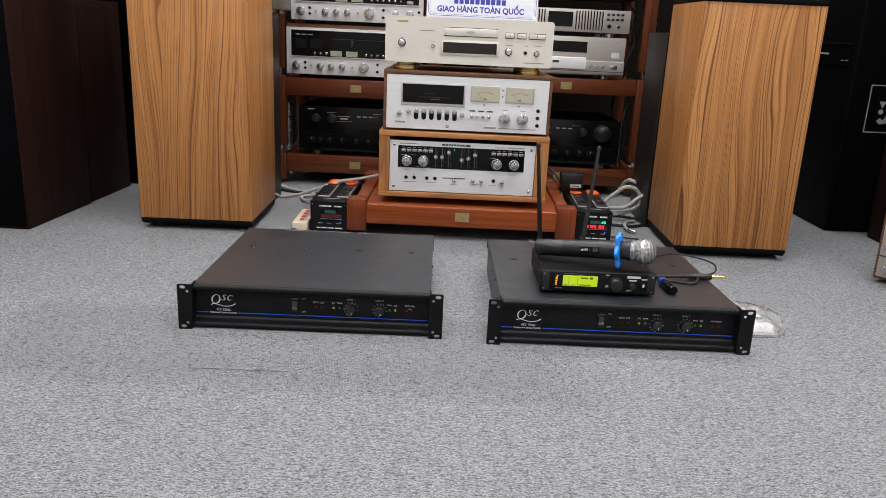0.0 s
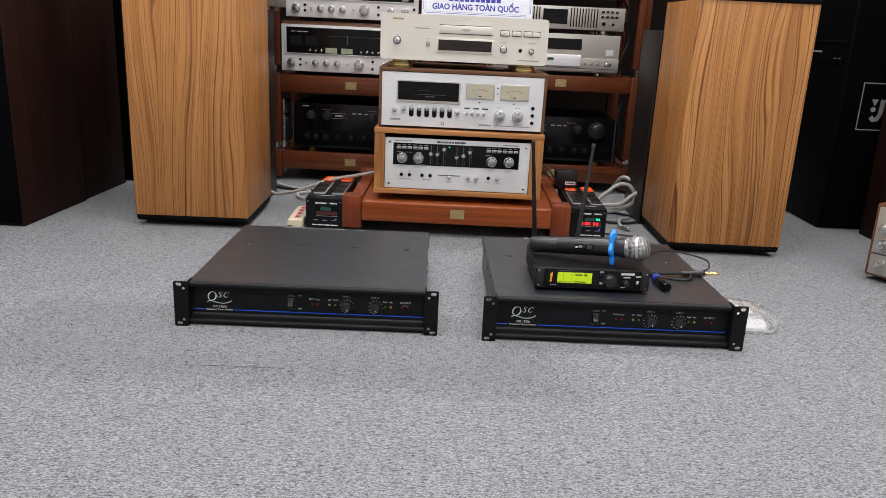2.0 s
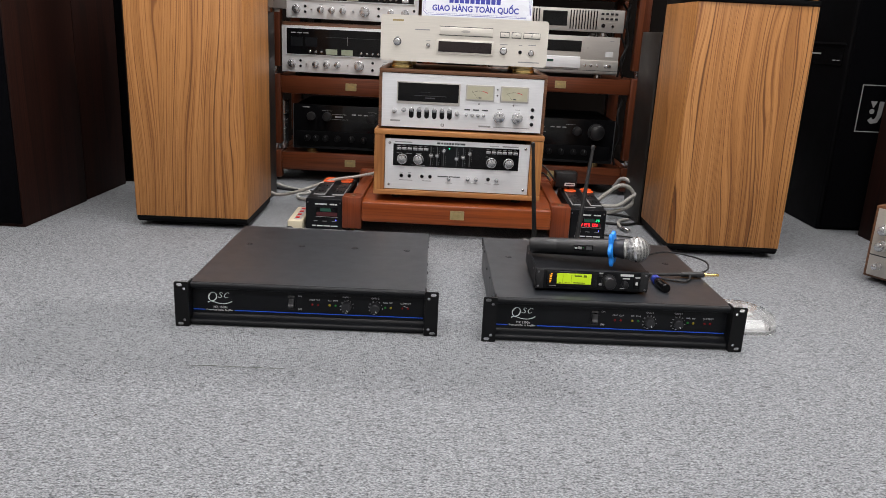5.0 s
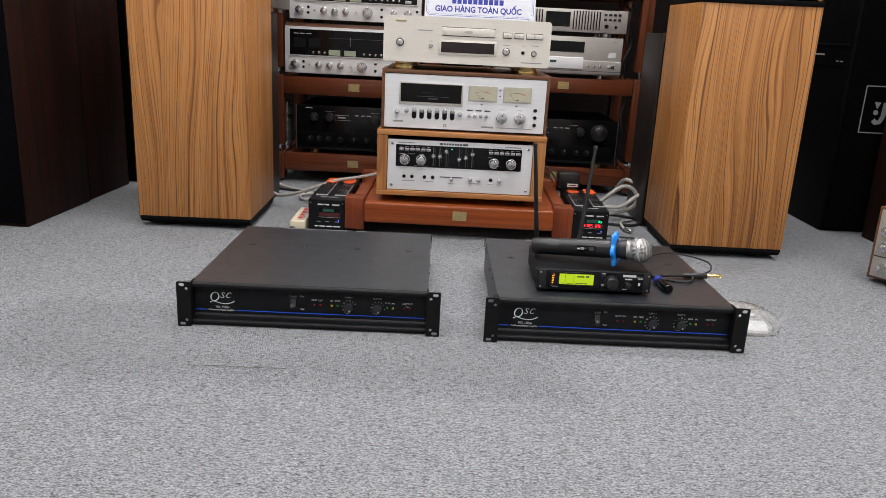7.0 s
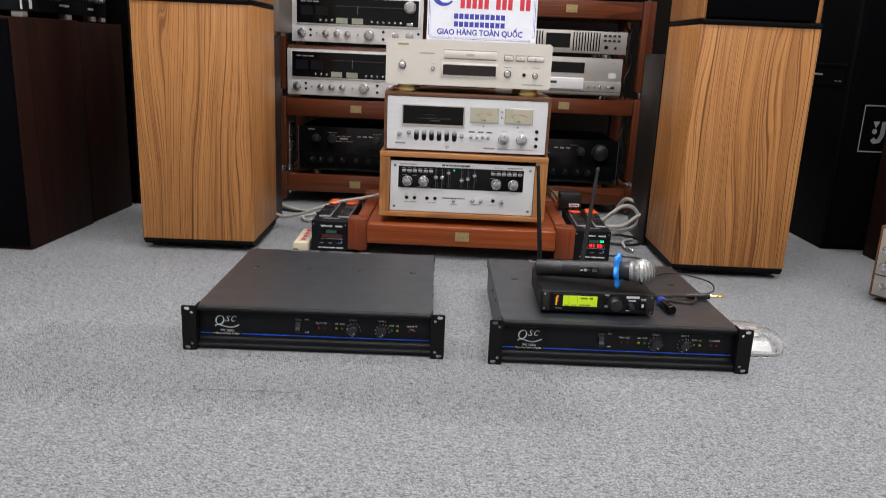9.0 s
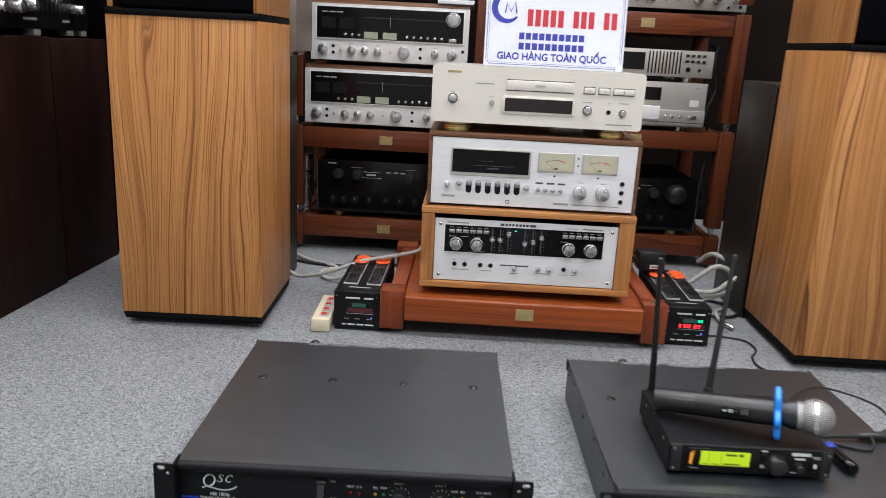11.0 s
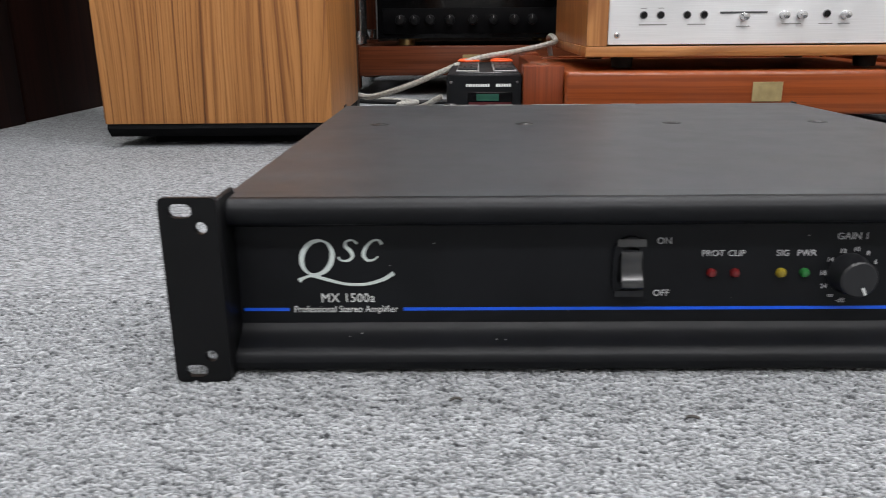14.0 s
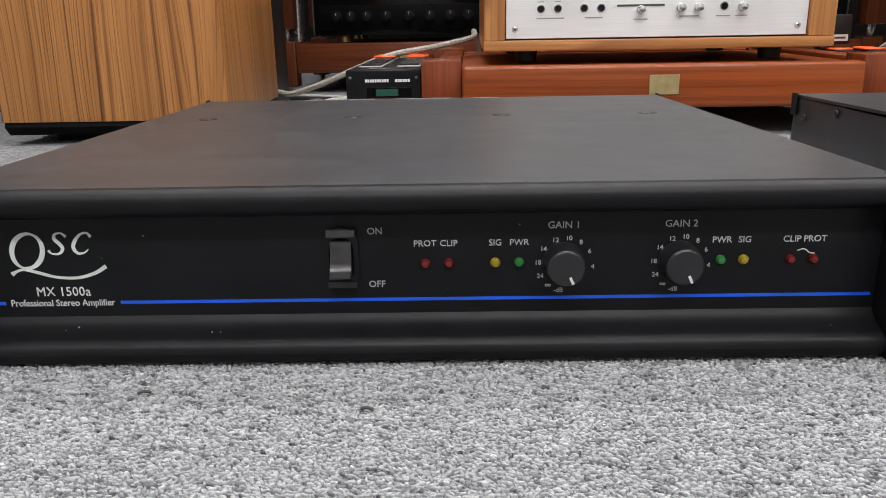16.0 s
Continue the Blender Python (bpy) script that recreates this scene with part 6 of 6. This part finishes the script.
top_amp(pose(0.694, RR - 0.002, 0.737), "silver stereo amplifier with a row of knobs on the upper shelf")
top_amp(pose(-0.075, RL - 0.002, 0.861), "silver stereo amplifier with a row of knobs on the upper shelf")
part("cover_sheet", box(0.27, RL - 0.004, 0.7285, 0.372, RL + 0.25, 0.7400, 0.002), SIGN_WHITE)
tagged(bpy.data.objects["cover_sheet"], "flat white booklet lying on the upper receiver", "booklet")
for k, (pts) in enumerate(([(1.085, 1.46, 0.66), (1.075, 1.45, 0.60), (1.090, 1.46, 0.53), (1.070, 1.45, 0.47), (1.085, 1.47, 0.411)],
                           [(1.070, 1.50, 0.66), (1.092, 1.49, 0.62), (1.074, 1.50, 0.56), (1.092, 1.50, 0.50), (1.075, 1.51, 0.411)],
                           [(1.090, 1.45, 0.34), (1.078, 1.44, 0.28), (1.092, 1.45, 0.21), (1.080, 1.46, 0.15), (1.09, 1.47, 0.099)])):
    cable("hanging_cable", pts, 0.004, RUBBER, "black twisted cable hanging beside the players")


# ---- dark cabinets around ----
def dark_speaker(m, W, D, H, front, side, label, group="dark floor speakers"):
    sp = thing("dark_speaker", m, label, "floor speaker", group)
    part("cabinet", box(0, 0.003, 0.0, W, D, H, 0.002), side, sp)
    part("grille", box(0.004, -0.004, 0.010, W - 0.004, 0.0028, H - 0.006, 0.002), front, sp, "black cloth grille")
    return sp


dark_speaker(pose(-0.9986, 0.6265, 0, 0, 0, -2.6), 0.386, 0.322, 0.592, BLACK_CLOTH, DARK_WALNUT, "dark walnut floor speaker with a black cloth grille")
dark_speaker(pose(-0.990, 0.962, 0, 0, 0, -2.6), 0.386, 0.256, 0.588, BLACK_CLOTH, DARK_WALNUT, "dark walnut floor speaker standing behind another")
dark_speaker(pose(-1.060, 0.640, 0.5935, 0, 0, -2.6), 0.330, 0.60, 0.48, BLACK_CLOTH, DARK_WALNUT, "dark walnut speaker stacked on the floor speakers")
dark_speaker(pose(-0.980, 1.235, 0, 0, 0, 0), 0.400, 0.330, 1.05, BLACK_CLOTH, DARK_WALNUT, "tall dark walnut speaker in the back row")
dark_speaker(pose(-0.378, 0.990, 0, 0, 0, 0), 0.300, 0.180, 0.575, BLACK_CLOTH, GREY_SIDE, "dark grey speaker behind the oak speaker")
dark_speaker(pose(1.0740, 0.965, 0, 0, 0, 0), 0.320, 0.220, 0.569, BLACK_CLOTH, GREY_SIDE, "dark grey speaker behind the oak speaker")
GREY_METAL = brushed("bronze_grey_metal", (0.20, 0.17, 0.145), 0.4, 0.5, (400, 400, 4))
un = thing("metal_component", pose(-0.392, 0.995, 0.5755), "bronze-grey metal component on top of the grey speaker", "hi-fi component")
part("body", box(0, 0, 0.010, 0.352, 0.18, 0.160, 0.003), GREY_METAL, un)
for fx in (0.03, 0.325):
    for fy in (0.025, 0.15):
        part("foot", turned([(0, 0.011), (0.010, 0.011)], (fx, fy, 0), "z", 14), SILVER_DIM, un)


def equalizer():
    eq = thing("graphic_equalizer", pose(-0.612, 0.660, 0.5925, 0, 0, 92.6), "black graphic equalizer with silver knobs on the dark speakers", "equalizer")
    W, D, b, H = 0.54, 0.30, 0.015, 0.156
    part("body", box(0.002, 0.008, b, W - 0.002, D, H, 0.002), BLACK_PANEL, eq)
    part("face_plate", box(0, 0, b, W, 0.0078, H, 0.001), BLACK_PANEL, eq)
    part("edge_trim", box(0.0, -0.003, b + 0.004, 0.006, -0.0002, H), SILVER, eq)
    part("edge_trim", box(0.045, -0.003, b + 0.006, 0.055, -0.0002, H), SILVER, eq)
    for fx in (0.01, 0.265, 0.43, 0.505):
        part("foot", box(fx, 0.002, 0.0, fx + 0.030, 0.03, b - 0.0002, 0.002), SILVER_DIM, eq)
    for kx, kz, r in ((0.165, 0.062, 0.016), (0.225, 0.067, 0.014), (0.450, 0.064, 0.012), (0.500, 0.118, 0.022), (0.140, 0.126, 0.014), (0.095, 0.058, 0.012)):
        knob_on(eq, kx, -0.0002, kz, r, 0.030, "knob", n=20)
    for k in range(7):
        part("fader_slot", box(0.275 + k * 0.021, -0.0005, 0.050, 0.278 + k * 0.021, -0.0001, 0.135), BLACK_GLOSS, eq)
        part("fader", box(0.271 + k * 0.021, -0.012, 0.080 + 0.006 * math.sin(k * 1.3), 0.282 + k * 0.021, -0.0006, 0.088 + 0.006 * math.sin(k * 1.3), 0.001), CHROME, eq)
    bars(eq, -0.0001, [(0.215, 0.275, 0.034, 0.040), (0.400, 0.440, 0.032, 0.038), (0.100, 0.150, 0.090, 0.094)], GREY_INK)


equalizer()


def big_black_speaker():
    sp = thing("studio_speaker", pose(1.648, 1.021, 0, 0, 0, 1.5), "large black studio speaker with a white square emblem", "studio speaker")
    W, D, H = 0.52, 0.42, 1.15
    part("cabinet", box(0, 0.012, 0.0, W, D, H, 0.006, 3), BLACK_SIDE, sp)
    part("grille", box(0.008, 0.0, 0.012, W - 0.008, 0.0115, H - 0.01, 0.004), BLACK_CLOTH, sp, "black grille")
    fx0, fz0, s = 0.055, 0.310, 0.140
    for a, b0, c, d in ((fx0, fz0, fx0 + s, fz0 + 0.003), (fx0, fz0 + s - 0.003, fx0 + s, fz0 + s), (fx0, fz0 + 0.003, fx0 + 0.003, fz0 + s - 0.003), (fx0 + s - 0.003, fz0 + 0.003, fx0 + s, fz0 + s - 0.003)):
        part("emblem_edge", box(a, -0.0008, b0, c, -0.0001, d), GREY_INK, sp, "thin white emblem border")
    part("emblem_mark", plate([(fx0 + 0.034, fz0 + 0.092), (fx0 + 0.054, fz0 + 0.092), (fx0 + 0.044, fz0 + 0.072)], -0.0008, -0.0001), GREY_INK, sp)
    part("emblem_mark", turned([(0, 0.0075), (0.0007, 0.0075)], (fx0 + 0.042, -0.0001, fz0 + 0.062), "y", 18), GREY_INK, sp)
    part("emblem_mark", ribbon([(fx0 + 0.068, fz0 + 0.092), (fx0 + 0.066, fz0 + 0.050), (fx0 + 0.058, fz0 + 0.034), (fx0 + 0.046, fz0 + 0.032), (fx0 + 0.038, fz0 + 0.040)], [0.014] * 5, -0.0008, -0.0001), GREY_INK, sp)
    # panel let into the flank
    part("flank_edge", box(-0.004, 0.03, 0.560, -0.0002, 0.40, 0.566), BLACK_PANEL, sp)
    pn = part("flank_panel", box(-0.003, 0.035, 0.498, -0.0002, 0.39, 0.548), BLACK_GLOSS, sp)
    for a, c, z0, z1 in ((0.17, 0.23, 0.528, 0.533), (0.05, 0.065, 0.512, 0.515), (0.075, 0.09, 0.512, 0.515)):
        part("print_bar", box(-0.0036, a, z0, -0.0031, c, z1), GREY_INK, pn)


big_black_speaker()
dark_speaker(pose(1.768, 0.560, 0, 0, 0, 2.0), 0.42, 0.42, 1.00, BLACK_CLOTH, DARK_WALNUT, "dark brown speaker cabinet at the side of the room")
part("baseboard", box(X0, Y1 - 0.012, 0.0, X1, Y1 - 0.0002, 0.08, 0.002), BACK_WALL)
tagged(bpy.data.objects["baseboard"], "dark brown baseboard along the wall", "baseboard", kind="structure")


def side_receiver():
    rc = thing("stereo_receiver", pose(1.533, 0.520, 0, 0, 0, -56), "silver receiver in a dark wooden case standing on the carpet", "stereo receiver")
    W, D, b, H = 0.44, 0.14, 0.012, 0.190
    for fx in (0.05, W - 0.05):
        for fy in (0.03, D - 0.03):
            part("foot", turned([(0, 0.012), (b, 0.012)], (fx, fy, 0), "z", 12), RUBBER, rc)
    part("case", box(0, 0, b, W, D, H, 0.002), WALNUT_X, rc)
    part("face_plate", box(0.008, -0.004, b + 0.006, W - 0.008, -0.0002, H - 0.006, 0.001), SILVER_DIM, rc)
    for z in (0.045, 0.095, 0.135):
        for x in (0.035, 0.075, 0.115):
            knob_on(rc, x, -0.0042, z, 0.012 if z > 0.05 else 0.008, 0.022, "knob", n=18)
    part("groove", box(0.008, -0.0046, 0.068, W - 0.008, -0.0041, 0.071), DARK_INK, rc)


side_receiver()


# ---- the nearest carpet loops as real pile ----
def carpet_pile():
    rng = np.random.default_rng(7)
    px0, px1, py0, py1 = -0.34, 0.75, -0.25, 0.13
    step_x, step_y = 0.0021, 0.00138
    gx, gy = np.meshgrid(np.arange(px0, px1, step_x), np.arange(py0, py1, step_y))
    gx, gy = gx.ravel(), gy.ravel()
    gx = gx + rng.uniform(-0.5, 0.5, gx.size) * step_x
    gy = gy + rng.uniform(-0.45, 0.45, gy.size) * step_y
    edge = np.minimum.reduce([(gx - px0) / 0.2, (px1 - gx) / 0.2, (gy - py0) / 0.18, (py1 - gy) / 0.13])
    keep = rng.uniform(0, 1, gx.size) < edge
    gx, gy = gx[keep], gy[keep]
    n = gx.size
    ang = rng.normal(-0.15, 0.55, n)
    lng = rng.uniform(0.0010, 0.0017, n)
    wid = rng.uniform(0.00044, 0.00064, n)
    hgt = rng.uniform(0.0007, 0.0018, n)
    ca, sa = np.cos(ang), np.sin(ang)
    ring = np.array([(-1, 0), (-0.5, -1), (0.5, -1), (1, 0), (0.5, 1), (-0.5, 1)])
    rows = []
    for wide, z in ((0.92, -0.0004), (1.0, 0.55)):
        for u, v in ring:
            lx, ly = u * lng * wide, v * wid * wide
            rows.append(np.stack([gx + lx * ca - ly * sa, gy + lx * sa + ly * ca, z * hgt if z > 0 else np.full(n, z)], 1))
    for u, zz in ((-0.45, 0.94), (0.45, 1.0)):
        lx = u * lng
        rows.append(np.stack([gx + lx * ca, gy + lx * sa, zz * hgt], 1))
    verts = np.stack(rows, 1).reshape(-1, 3)
    quads = [(k, (k + 1) % 6, 6 + (k + 1) % 6, 6 + k) for k in range(6)]
    shape = quads + [(6, 7, 12), (7, 8, 13, 12), (8, 9, 13), (9, 10, 13), (10, 11, 12, 13), (11, 6, 12)]
    sizes = np.array([len(f) for f in shape])
    flat = np.concatenate([np.array(f) for f in shape])
    loops = (flat[None, :] + (np.arange(n) * 14)[:, None]).ravel()
    totals = np.tile(sizes, n)
    starts = np.concatenate([[0], np.cumsum(totals)[:-1]])
    me = bpy.data.meshes.new("carpet_pile")
    me.vertices.add(len(verts))
    me.vertices.foreach_set("co", verts.ravel().astype(np.float32))
    me.loops.add(len(loops))
    me.loops.foreach_set("vertex_index", loops.astype(np.int32))
    me.polygons.add(len(totals))
    me.polygons.foreach_set("loop_start", starts.astype(np.int32))
    me.polygons.foreach_set("use_smooth", np.ones(len(totals), dtype=bool))
    me.update(calc_edges=True)
    me.validate()
    me.materials.append(PILE)
    tagged(new("carpet_pile", me), "short grey carpet loops around the amplifiers", "carpet", kind="stuff")


carpet_pile()


# ---- bits on the carpet ----
LINT = plain("dark_lint", (0.05, 0.045, 0.04), 0.9, 0, 0.2, 200)
SEAM_GREY = plain("grey_green_thread", (0.13, 0.135, 0.12), 0.9, 0, 0.3, 60)
for lx, ly, la in ((-0.007, -0.204, 20), (0.005, -0.340, 70), (0.128, -0.016, 10), (0.226, -0.030, -8)):
    d = Matrix.Rotation(radians(la), 3, "Z") @ Vector((0.0028, 0, 0))
    ob = part("lint", tube([(lx - d.x, ly - d.y, 0.0024), (lx, ly, 0.0032), (lx + d.x, ly + d.y, 0.0024)], 0.0007, 6, 3), LINT)
    tagged(ob, "small dark scrap of lint on the carpet", "lint", "lint scraps")
tagged(part("carpet_seam", tube([(0.068, -0.162, 0.0017), (0.12, -0.159, 0.0019), (0.17, -0.158, 0.0018), (0.235, -0.157, 0.0016)], 0.0005, 6, 6), SEAM_GREY), "dark pulled thread in the carpet", "thread", kind="structure")
